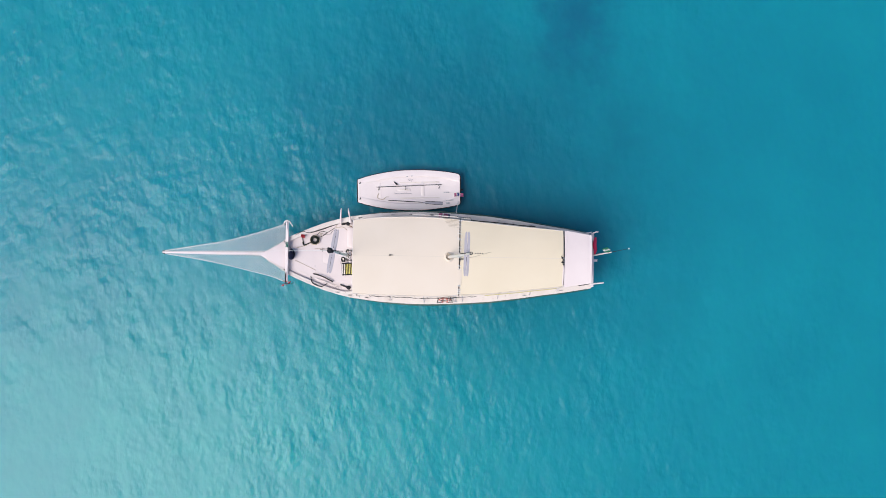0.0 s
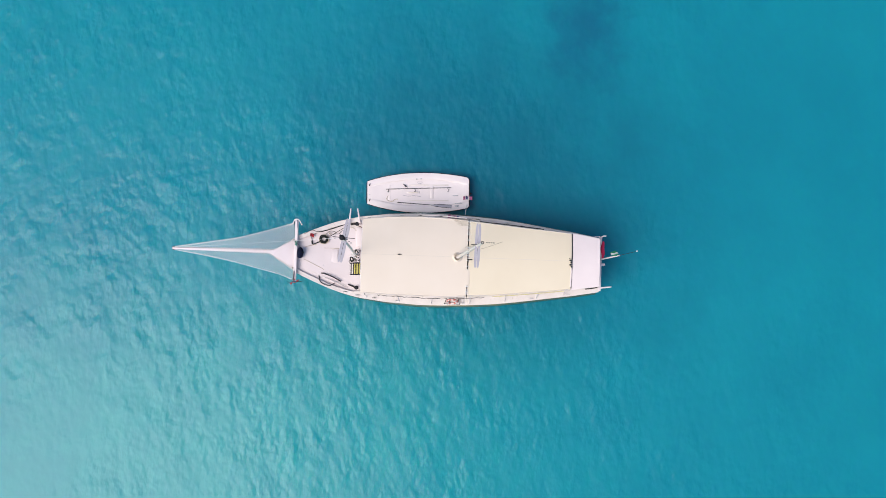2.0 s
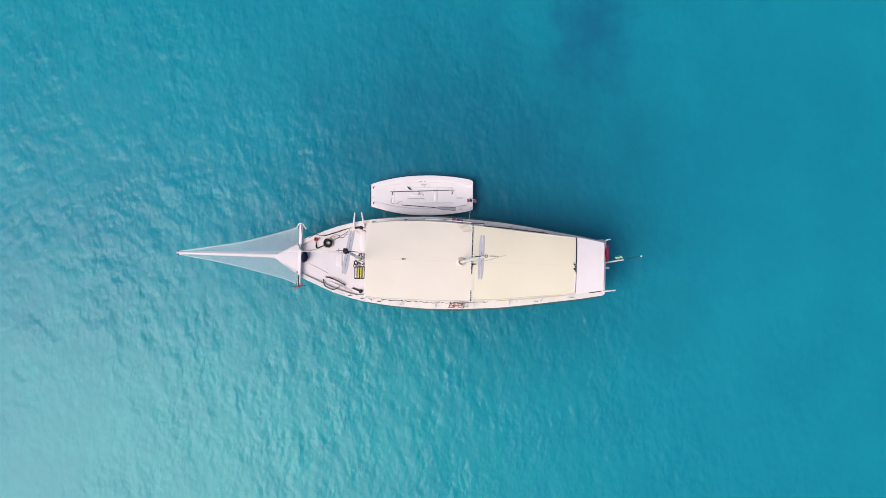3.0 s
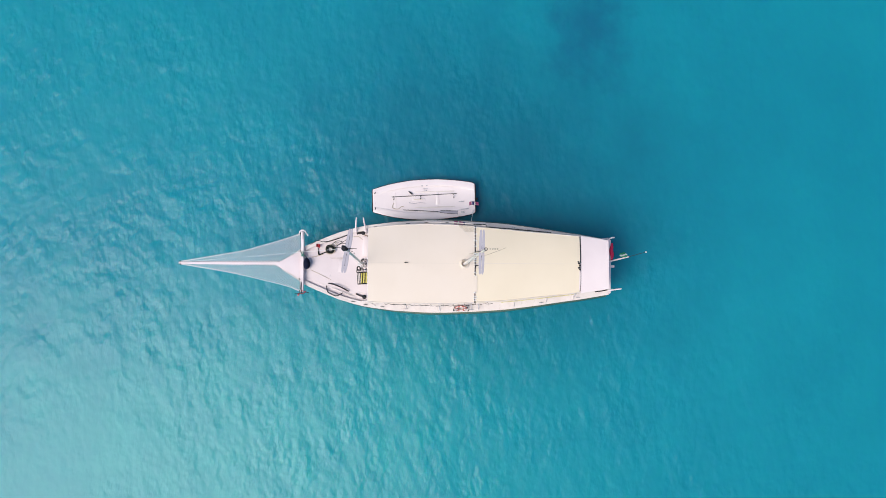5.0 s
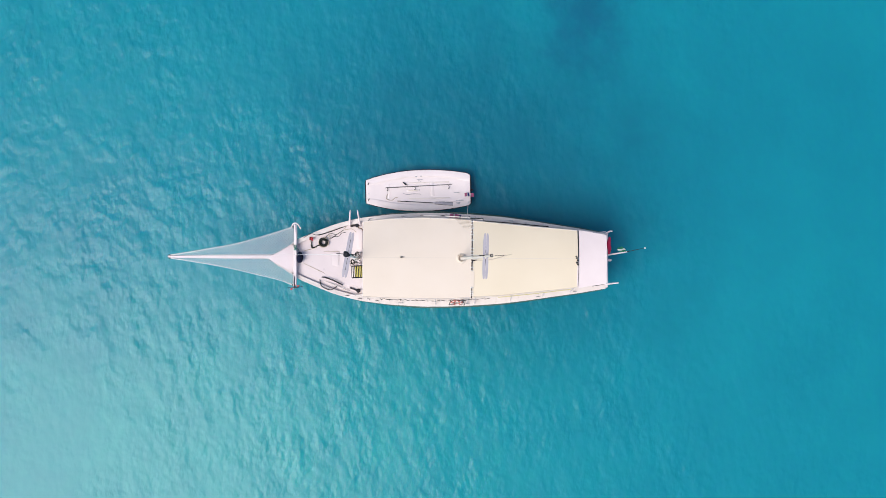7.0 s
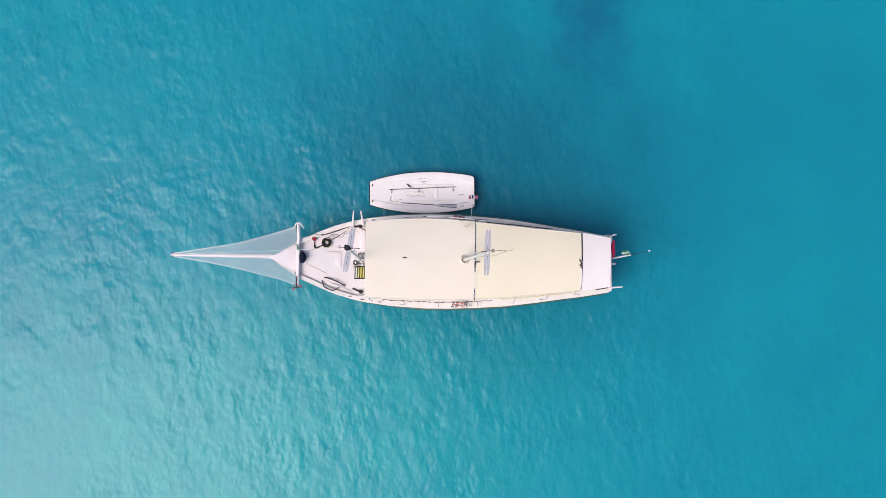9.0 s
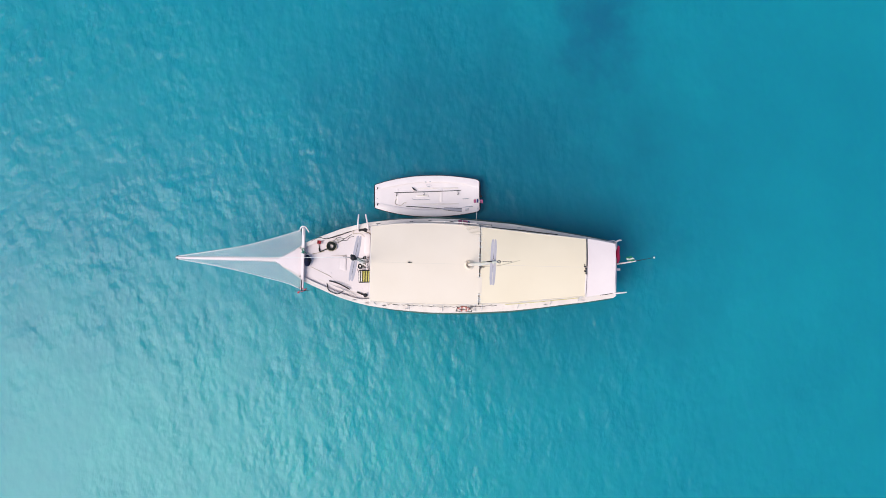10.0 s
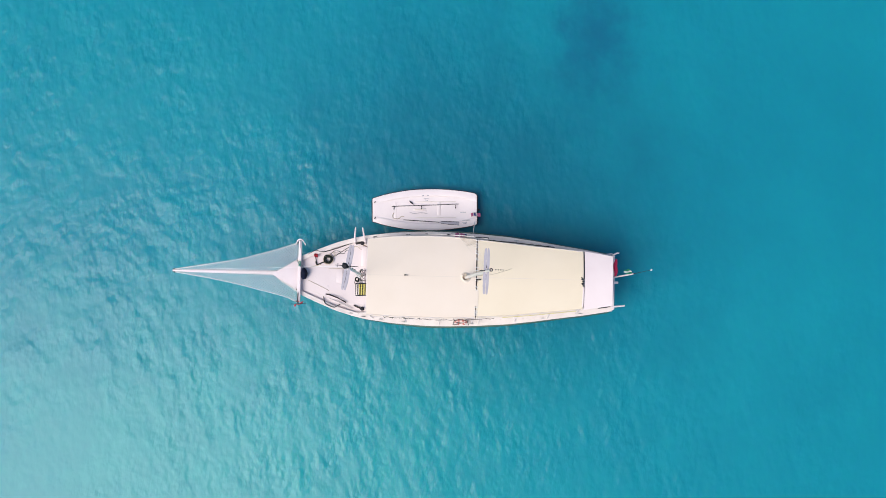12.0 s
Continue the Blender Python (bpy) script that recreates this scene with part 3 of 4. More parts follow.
# side cleats and small fittings on the cap rails
for x, s in ((-2.95, 1), (-1.51, 1), (-0.68, 1), (0.23, 1), (3.2, 1), (4.6, 1), (5.4, 1), (6.15, 1), (-3.9, -1), (-3.35, -1), (-2.6, -1), (-1.6, -1), (1.35, -1), (4.4, -1), (6.0, -1)):
    bm = bmesh.new()
    y, z = MID + s * (beam(x) - 0.06), sheer(x) + 0.05
    tube(bm, [(x - 0.09, y, z + 0.055), (x, y, z + 0.06), (x + 0.09, y, z + 0.055)], [0.008, 0.013, 0.008], 6)
    box(bm, (x, y, z + 0.025), (0.04, 0.025, 0.06))
    part("cleat", bm, IRON if s > 0 and x < 1 or s < 0 and x < -2 else STEEL, schooner)

# pipe hand-rail over the starboard bow, part folded inboard
bm = bmesh.new()
tube(bm, curve_line([(-5.13, -0.92, 1.86), (-5.07, -1.12, 2.0), (-4.99, -1.29, 2.05), (-4.65, -1.43, 2.03), (-4.50, -1.37, 2.0), (-4.38, -1.29, 1.9)], 18), 0.018, 8)
part("bow_pipe_rail", bm, IRON, schooner, "dark bent pipe rail")
bm = bmesh.new()
tube(bm, curve_line([(-5.05, -0.87, 1.88), (-4.85, -0.90, 1.95), (-4.50, -1.02, 1.95), (-4.12, -1.22, 1.85)], 14), 0.027, 8)
part("bow_pipe_rail", bm, IRON, schooner, "dark bent pipe rail")
bm = bmesh.new()
tube(bm, curve_line([(-5.05, -1.0, 1.85), (-4.6, -1.16, 1.9), (-4.2, -1.33, 1.86), (-3.85, -1.5, 1.8)], 14), 0.015, 8)
part("bow_grab_rail", bm, RAIL, schooner, "worn white grab rail")

# port shrouds of the main mast, with ratlines
def shrouds(xs, side, top, r=0.002):
    lines = []
    for x in xs:
        foot = Vector((x, MID + side * (beam(x) - 0.03), sheer(x) + 0.05))
        part("shroud", tube(bmesh.new(), [foot, top], r, 5), ROPE, schooner)
        bm = bmesh.new()
        ball(bm, foot + (top - foot) * 0.03, 0.035, (0.7, 0.7, 1.2), 8, 6)
        part("deadeye", bm, IRON, schooner)
        lines.append((foot, top))
    return lines


port_lines = shrouds((0.62, 1.0, 1.38), 1, main_c + Vector((0, 0.10, 0)))
for k in range(9):
    f = 0.06 + 0.042 * k
    A, M_, C = (a.lerp(c, f) for a, c in port_lines)
    part("ratline", tube(bmesh.new(), [A, M_ - Vector((0, 0, 0.02)), C], 0.009, 5), TAN, schooner)


# ---------------- awnings ----------------
def awning(name, x0, x1, port, stbd, z_edge, z_ridge, mat, label, nx, posts, wob):
    a = thing(name, BOAT, label, "awning", "awnings over the deck")
    pf, sf = table(*port), table(*stbd)
    zc = lambda v: z_edge + (z_ridge - z_edge) * (1 - abs(v) ** 2)

    def surf(x, v, lift=0.0):
        y = (pf(x) if v >= 0 else -sf(x)) * v
        z = zc(v) + 0.012 * noise.noise(Vector((x * 1.1, v * 2.2, wob))) + 0.004 * noise.noise(Vector((x * 4, v * 6, wob)))
        return Vector((x, y, z + lift))

    bm = bmesh.new()
    vs = [-1 + 2 * k / 24 for k in range(25)]
    rows = []
    for i in range(nx + 1):
        x = x0 + (x1 - x0) * i / nx
        up = [surf(x, v) for v in vs]
        dn = [p - Vector((0, 0, 0.012)) for p in up[::-1]]
        skirt1 = [up[-1] + Vector((0, 0.012, -0.03)), up[-1] + Vector((0, 0.008, -0.10))]
        skirt2 = [up[0] + Vector((0, -0.008, -0.10)), up[0] + Vector((0, -0.012, -0.03))]
        rows.append(up + skirt1 + dn + skirt2)
    loft(bm, rows, True, True)
    part("sheet", bm, mat, a)
    # ridge seam
    bm = bmesh.new()
    loft(bm, [[surf(x0 + (x1 - x0) * i / nx, d, 0.004) for d in (-0.006, 0.006)] for i in range(nx + 1)])
    part("ridge_seam", bm, SEAM, a)
    for s in (1, -1):
        bm = bmesh.new()
        tube(bm, [surf(x0 + (x1 - x0) * i / nx, s * 0.985, 0.018) + Vector((0, 0.006 * math.sin(i * 1.7), 0)) for i in range(nx + 1)], 0.012, 6)
        part("edge_pole", bm, RAIL, a, "worn edge pole")
    for x in posts:
        for s in (1, -1):
            y = (pf(x) if s > 0 else sf(x)) * 0.99
            yb = MID + s * (beam(x) - 0.06)
            bm = bmesh.new()
            tube(bm, [(x, yb, sheer(x) + 0.03), (x, y, z_edge + 0.01)], 0.014, 8)
            part("post", bm, WHITE, a)
            bm = bmesh.new()
            turned(bm, (x, yb, sheer(x) + 0.05), [(0.035, 0), (0.035, 0.015), (0.02, 0.03)], 10)
            part("post_base", bm, RAIL, a)
    return a, surf


fa, fsurf = awning("fore_awning", -3.11, 1.455, ([-3.11, -2.0, -0.6, 0.35, 1.455], [1.53, 1.66, 1.71, 1.69, 1.62]),
                   ([-3.11, -2.0, -0.6, 0.4, 1.455], [-1.69, -1.74, -1.755, -1.76, -1.69]), 3.10, 3.30, CANVAS, "large cream canvas awning stretched over the foredeck", 40, (-2.95, -1.5, -0.05, 1.35), 1.0)
aa, asurf = awning("aft_awning", 1.515, 5.945, ([1.515, 2.72, 3.91, 5.1, 5.92], [1.60, 1.49, 1.375, 1.285, 1.21]),
                   ([1.515, 2.8, 3.97, 5.15, 5.92], [-1.68, -1.60, -1.46, -1.34, -1.23]), 3.10, 3.29, CANVAS_AFT, "yellowed cream canvas awning over the after deck", 38, (1.65, 3.2, 4.6, 5.8), 5.0)

# front hem rope of the fore awning
tube_part("hem", [fsurf(-3.115, v, -0.02) for v in np.linspace(-1, 1, 17)], 0.022, RAIL, fa, "white front hem")
# block on the ridge
bm = bmesh.new()
box(bm, (-1.50, 0.02, 3.34), (0.09, 0.045, 0.06), 0, 0.01)
tube(bm, [(-1.46, 0.02, 3.34), (-1.38, 0.02, 3.33)], 0.014, 6)
part("ridge_block", bm, BLACK, fa, "small black ridge block")

# lacing across the slit between the two awnings
for k in range(30):
    v = 0.97 - k * 0.066 + rnd.uniform(-0.02, 0.02)
    if -0.34 > v > -0.70 or k in (6, 9, 10, 17):
        continue
    bm = bmesh.new()
    A, C = fsurf(1.42, v, 0.012), asurf(1.55, v - rnd.uniform(-0.01, 0.04), 0.012)
    tube(bm, [A, A.lerp(C, 0.5) + Vector((0, 0, 0.008)), C], rnd.uniform(0.012, 0.024), 6)
    part("lacing", bm, ROPE, fa)
# flap over the starboard part of the slit
bm = bmesh.new()
loft(bm, [[fsurf(1.36, v, 0.014), fsurf(1.43, v, 0.018), asurf(1.53, v, 0.018), asurf(1.585, v, 0.012)] for v in np.linspace(-0.32, -0.72, 9)])
part("flap", bm, CANVAS, fa)
# dark bar added under the slit for the shade seen through it
tube_part("slit_bar", [fsurf(1.48, v, -0.08) for v in np.linspace(-1, 1, 13)], 0.02, IRON, fa, "dark bar standing in for the slit's shade")

# rope and pole along the awnings' sides
bm = bmesh.new()
line = []
for k in range(64):
    x = -2.35 + k * 0.073
    line.append((x, float(np.interp(x, [-2.35, -0.6, 0.8, 2.3], [-1.76, -1.82, -1.82, -1.71])) + rnd.uniform(-0.018, 0.018), 3.01 + rnd.uniform(-0.02, 0.02)))
tube(bm, line, [rnd.uniform(0.006, 0.016) for _ in line], 6)
part("side_rope", bm, IRON, fa, "dark rope laced along the awning's edge")
for k in range(11):
    x = -2.9 + k * 0.49 + rnd.uniform(-0.12, 0.12)
    p = fsurf(min(x, 1.42), -1.0, -0.02) if x < 1.43 else asurf(x, -1.0, -0.02)
    part("lashing", tube(bmesh.new(), [p, p + Vector((rnd.uniform(-0.1, 0.1), -0.08, -0.09))], 0.008, 5), DARKROPE, fa)
bm = bmesh.new()
tube(bm, curve_line([(1.95, 1.57, 3.06), (3.0, 1.51, 3.04), (4.2, 1.40, 3.04), (4.75, 1.355, 3.04)], 12), 0.020, 8)
part("side_pole", bm, IRON, aa, "dark side pole")
bm = bmesh.new()
tube(bm, curve_line([(2.6, -1.66, 3.08), (4.0, -1.51, 3.08), (5.7, -1.30, 3.08)], 12), 0.016, 8)
part("side_pole", bm, PALEYELLOW, aa, "faded yellow side pole")
bm = bmesh.new()
tube(bm, [(0.35, 1.77, 3.04), (1.2, 1.73, 3.04), (1.92, 1.65, 3.04)], 0.022, 8)
part("side_pole", bm, RAIL, fa)
bm = bmesh.new()
tube(bm, [(1.40, 1.68, 3.14), (1.95, 1.68, 3.13), (1.97, 1.58, 3.14), (2.25, 1.56, 3.14)], 0.018, 6)
part("rope_end", bm, DARKROPE, aa)
bm = bmesh.new()
tube(bm, [(-0.60, 1.79, 3.03), (0.2, 1.78, 3.03)], 0.018, 6)
part("side_pole", bm, RAIL, fa)

# ---------------- stern shelter ----------------
def roof_z(y):
    """The crowned roof's height over the stern deck."""
    return 3.11 + 0.18 * (1 - min(1.0, abs(y + 0.01) / 1.24) ** 2)


shelter = thing("stern_shelter", BOAT, "white hard-topped shelter over the stern deck", "shelter")
bm = bmesh.new()
rows = []
for x, pw, sw in ((6.01, 1.215, -1.245), (6.4, 1.16, -1.17), (6.8, 1.09, -1.11), (7.18, 1.02, -1.04)):
    top = [(x, y, roof_z(y)) for y in np.linspace(pw, sw, 17)]
    rows.append(top + [(q[0], q[1], q[2] - 0.05) for q in top[::-1]])
loft(bm, rows, True, True)
part("roof", bm, DECK, shelter, "plain white roof panel")
for x, y in ((6.12, 1.11), (6.12, -1.14), (7.06, 0.95), (7.06, -0.97)):
    part("post", tube(bmesh.new(), [(x, y, deck_z(x)), (x, y, roof_z(y) - 0.02)], 0.025, 8), WHITE, shelter)
# canvas strip closing the starboard half of the slit
bm = bmesh.new()
loft(bm, [[(5.93, y, z - 0.005), (5.94, y, z + 0.012), (6.03, y, z + 0.004), (6.035, y, z - 0.012)] for y, z in ((y, roof_z(y)) for y in (-0.30, -0.5, -0.7, -0.9, -1.12))])
part("strip", bm, WHITE, shelter)
# slit between awning and shelter, its darkness laid in as bars, with its blocks
tube_part("slit_bar", [(5.975 + 0.01 * k / 8, y, roof_z(y) - 0.005) for k, y in enumerate(np.linspace(1.18, 0.05, 9))], 0.018, BLACK, shelter, "black bar standing in for the slit's shade")
tube_part("slit_bar", [(5.985, y, roof_z(y) + 0.025) for y in np.linspace(-0.22, -1.14, 9)], 0.008, IRON, shelter)
for dx, dy, r in ((-0.06, 0.03, 0.05), (-0.02, -0.06, 0.045), (-0.05, -0.16, 0.055), (-0.02, -0.24, 0.035), (-0.09, 0.10, 0.03)):
    part("sheet_block", ball(bmesh.new(), (5.96 + dx, dy, 3.315), r, (1, 0.8, 0.7), 10, 6), BLACK, shelter, "black block")


# ---------------- bow nets ----------------
def clip_line(p, d, poly):
    """Stretches of the line p + t d inside a polygon."""
    ts = []
    for a, c in zip(poly, poly[1:] + poly[:1]):
        ex, ey = c[0] - a[0], c[1] - a[1]
        den = d[0] * ey - d[1] * ex
        if abs(den) < 1e-9:
            continue
        t = ((a[0] - p[0]) * ey - (a[1] - p[1]) * ex) / den
        u = ((a[0] - p[0]) * d[1] - (a[1] - p[1]) * d[0]) / den
        if 0 <= u < 1:
            ts.append(t)
    ts.sort()
    return list(zip(ts[::2], ts[1::2]))


net_z = table([-11.5, -9.4, -7.3, -6.2], [2.66, 2.52, 2.38, 2.33])


def bow_net(s, outer):
    net = thing("bow_net", BOAT, "white knotted rope net slung beside the bowsprit", "net", "bow nets")
    inner = [(-6.22, MID + 0.62 * s), (-7.28, MID + 0.05 + 0.05 * s), (-9.4, 0.05 * s), (-11.35, 0.02 * s)]
    edge = curve_line([(x, y, 0) for x, y in outer], 26)
    poly = [(p.x, p.y) for p in edge] + inner
    strands = bmesh.new()
    for ang, step in ((42, 0.088), (-42, 0.088)):
        d = (math.cos(radians(ang)), math.sin(radians(ang)))
        nrm = (-d[1], d[0])
        for k in range(-110, 111):
            off = k * step
            p = (-8.9 + nrm[0] * off, 0.0 + nrm[1] * off)
            for t0, t1 in clip_line(p, d, poly):
                if t1 - t0 < 0.03:
                    continue
                m = max(2, int((t1 - t0) / 0.25) + 1)
                line = []
                for i in range(m + 1):
                    t = t0 + (t1 - t0) * i / m
                    x, y = p[0] + d[0] * t, p[1] + d[1] * t
                    jig = 0.008 if 0 < i < m else 0
                    sag = 0.10 * math.sin(math.pi * i / m) * min(1, (t1 - t0))
                    line.append((x + rnd.uniform(-jig, jig), y + rnd.uniform(-jig, jig), net_z(x) - sag))
                tube(strands, line, 0.0100, 4)
    tagged(part("netting", strands, ROPE, net, smooth=False), kind="stuff")
    bm = bmesh.new()
    tube(bm, [(p.x, p.y, net_z(p.x)) for p in edge], 0.017, 6)
    part("edge_rope", bm, ROPE, net, "thick white edge rope")
    for x, y in (outer[0], outer[-1], inner[0]):
        part("lashing", ball(bmesh.new(), (x, y, net_z(x)), 0.04, u=8, v=6), DARKROPE, net)
    return net


bow_net(1, [(-11.43, 0.04), (-10.66, 0.17), (-9.83, 0.32), (-8.79, 0.51), (-7.95, 0.74), (-7.10, 1.00), (-6.23, 1.29)])
bow_net(-1, [(-11.43, -0.08), (-10.64, -0.20), (-9.81, -0.33), (-8.75, -0.53), (-7.89, -0.73), (-7.08, -0.92), (-6.65, -1.04), (-6.22, -1.22)])


# ---------------- anchors and gear ----------------
def anchor_grey():
    a = thing("anchor", on_boat(-6.12, 1.36, 2.30), "galvanised anchor hung on the end of the bow crossbeam", "anchor", "anchors")
    part("shank", tube(bmesh.new(), [(0.0, -0.30, 0.12), (0.0, 0.0, 0.14), (0.0, 0.10, 0.05)], 0.03, 8), WHITE, a)
    bm = bmesh.new()
    tube(bm, curve_line([(-0.17, -0.08, 0.02), (-0.11, 0.05, 0.10), (0.0, 0.10, 0.13), (0.11, 0.05, 0.10), (0.20, -0.12, 0.02)], 14), [0.012, 0.02, 0.024] + [0.028] * 8 + [0.024, 0.02, 0.010], 8)
    part("arms", bm, WHITE, a, "white painted anchor arms")
    for s in (1, -1):
        bm = bmesh.new()
        slab(bm, [(s * 0.15, -0.02), (s * 0.24, -0.10), (s * 0.21, -0.17), (s * 0.17, -0.08)], 0.0, 0.03)
        part("fluke", bm, WHITE, a)


def anchor_red():
    a = thing("anchor", on_boat(-6.12, -1.24, 2.30), "red painted stock anchor hung below the bow crossbeam", "anchor", "anchors")
    part("shank", tube(bmesh.new(), [(-0.02, 0.40, 0.13), (-0.03, 0.10, 0.14), (0.0, -0.12, 0.10)], 0.022, 8), IRON, a)
    bm = bmesh.new()
    tube(bm, curve_line([(-0.18, -0.16, 0.05), (-0.08, -0.09, 0.12), (0.02, -0.10, 0.13), (0.12, -0.06, 0.12), (0.20, 0.03, 0.06)], 12), 0.018, 8)
    part("arms", bm, RED, a, "red painted arms")
    for (x, y) in ((-0.15, -0.16), (0.13, -0.02), (0.0, 0.02)):
        bm = bmesh.new()
        slab(bm, [(x - 0.045, y - 0.03), (x + 0.035, y - 0.035), (x + 0.05, y + 0.02), (x - 0.02, y + 0.035)], 0.08, 0.11, 0.008)
        part("fluke", bm, RED, a)
    part("stock", tube(bmesh.new(), [(-0.30, -0.10, 0.10), (0.0, -0.09, 0.16), (0.34, -0.04, 0.10)], 0.012, 6), IRON, a, "dark iron stock")


anchor_grey()
anchor_red()

# navy sail bag lashed at the stem
bag = thing("sail_bag", on_boat(-5.93, -0.02, dk(-5.93, 0) - 0.01), "dark navy cloth sail bag stowed behind the crossbeam", "bag")
bm = bmesh.new()
ball(bm, (0, 0, 0.22), 0.24, (0.58, 1.05, 0.95), 20, 14)
for v in bm.verts:
    v.co += Vector((0.03, 0.04, 0.03)) * noise.noise(v.co * 7)
part("cloth", bm, NAVY, bag)
bm = bmesh.new()
tube(bm, [(0.02 + 0.15 * math.cos(a), 0.02, 0.22 + 0.24 * math.sin(a)) for a in np.linspace(0, 2 * math.pi, 17)[:-1]], 0.01, 6, True)
part("strap", bm, DARKROPE, bag)

# green line knotted on the crossbeam
bm = bmesh.new()
loop = [Vector((0.05 * math.sin(3 * a), 0.10 * math.cos(2 * a) + 0.02 * math.sin(5 * a), 0.03 + 0.03 * math.sin(4 * a))) for a in np.linspace(0, 2 * math.pi, 49)[:-1]]
tube(bm, loop, 0.016, 6, True)
tube(bm, [(0.02, 0, 0.03), (0.10, -0.05, 0.0), (0.14, -0.14, -0.25)], 0.014, 6)
g = part("mooring_line", bm, GREENROPE)
g.matrix_world = on_boat(-6.12, 0.40, 2.39)
tagged(g, "green rope knotted round the white crossbeam", "rope")

# rope coil on the foredeck
coil = thing("rope_coil", on_boat(-4.95, 0.64, dk(-4.95, 0.64)), "dark coiled mooring rope on the white foredeck", "rope")
for r, z, t in ((0.20, 0.02, 0), (0.16, 0.03, 1), (0.12, 0.03, 2), (0.21, 0.06, 3), (0.15, 0.07, 4), (0.10, 0.06, 5), (0.18, 0.10, 6), (0.12, 0.11, 7)):
    bm = bmesh.new()
    tube(bm, [(r * math.cos(a) + 0.012 * math.sin(2 * a + t), r * 0.96 * math.sin(a) + 0.012 * math.cos(3 * a + t), z) for a in np.linspace(0, 2 * math.pi, 29)[:-1]], 0.021, 6, True)
    part("turn", bm, (DARKROPE, GREYROPE, DARKROPE, TAN, DARKROPE, GREYROPE, DARKROPE, DARKROPE)[t], coil)
part("tail", tube(bmesh.new(), curve_line([(-0.12, -0.10, 0.06), (-0.28, -0.16, 0.10), (-0.48, -0.24, 0.14), (-0.53, -0.10, 0.16)], 14), 0.024, 6), DARKROPE, coil)
part("tail", tube(bmesh.new(), curve_line([(0.14, 0.12, 0.03), (0.28, 0.2, 0.0), (0.20, 0.30, 0.01), (0.35, 0.28, -0.02)], 14), 0.012, 6), TAN, coil)

# boat hook with red rag
hook = thing("boat_hook", on_boat(-5.45, 0.42, dk(-5.45, 0.42)), "dark iron hook with a red rag tied to it", "boat hook")
part("bar", tube(bmesh.new(), [(0.02, -0.01, 0.02), (-0.02, 0.15, 0.03), (-0.06, 0.44, 0.10)], 0.018, 6), IRON, hook)
bm = bmesh.new()
rows = []
for i in range(7):
    rows.append([(-0.10 + 0.028 * i, 0.30 + 0.05 * j + 0.02 * math.sin(i), 0.12 + 0.03 * math.sin(i * 1.3 + j)) for j in range(4)])
loft(bm, rows)
bmesh.ops.solidify(bm, geom=bm.faces[:], thickness=0.008)
part("rag", bm, RED, hook, "faded red rag")

# lines and poles lying along the port bulwark
for pts, r, mat, label in (
        ([(-5.25, 0.98, 0), (-5.1, 0.98, 0), (-4.6, 1.14, 0.02), (-3.95, 1.40, 0.03)], 0.020, DARKROPE, "dark mooring line lying along the bulwark"),
        ([(-5.78, 0.82, 0.36), (-5.45, 1.00, 0.40), (-5.25, 0.96, 0.3), (-5.0, 1.02, 0.0)], 0.013, DARKROPE, "thin dark line hanging over the bow rail"),
        ([(-4.9, 0.85, 0), (-4.7, 1.02, 0), (-4.45, 0.98, 0), (-4.6, 0.86, 0.01), (-4.3, 1.06, 0), (-4.1, 1.2, 0)], 0.012, DARKROPE, "slack dark line lying on the foredeck"),
        ([(-4.7, 0.78, 0), (-4.5, 0.9, 0), (-4.3, 0.92, 0), (-4.2, 1.05, 0), (-4.0, 1.1, 0)], 0.010, DARKROPE, "slack dark line lying on the foredeck"),
        ([(-5.75, 0.28, 0), (-5.5, 0.34, 0), (-5.25, 0.42, 0)], 0.014, TAN, "tan anchor line leading to the coil"),
        ([(-5.80, -0.28, 0), (-5.5, -0.42, 0), (-5.0, -0.66, 0), (-4.9, -0.72, 0)], 0.010, TAN, "tan line lying along the foredeck"),
        ([(-3.55, 1.10, 0), (-3.75, 1.24, 0), (-4.05, 1.22, 0), (-4.0, 1.36, 0)], 0.012, TAN, "loose tan line on the deck")):
    bm = bmesh.new()
    tube(bm, [p + Vector((0, 0, dk(p.x, p.y) + r)) - Vector((pts[0][0], pts[0][1], 0)) for p in curve_line(pts, 30)], r, 6)
    ob = part("line", bm, mat)
    ob.matrix_world = on_boat(pts[0][0], pts[0][1], 0)
    tagged(ob, label, "rope", "loose lines")

# white float by the port winch
bm = bmesh.new()
ball(bm, (0, 0, 0.09), 0.085, u=16, v=10)
f = part("net_float", bm, WHITE)
f.matrix_world = on_boat(-3.38, 1.50, sheer(-3.4) - 0.02)
tagged(f, "round white net float on the port rail", "float")

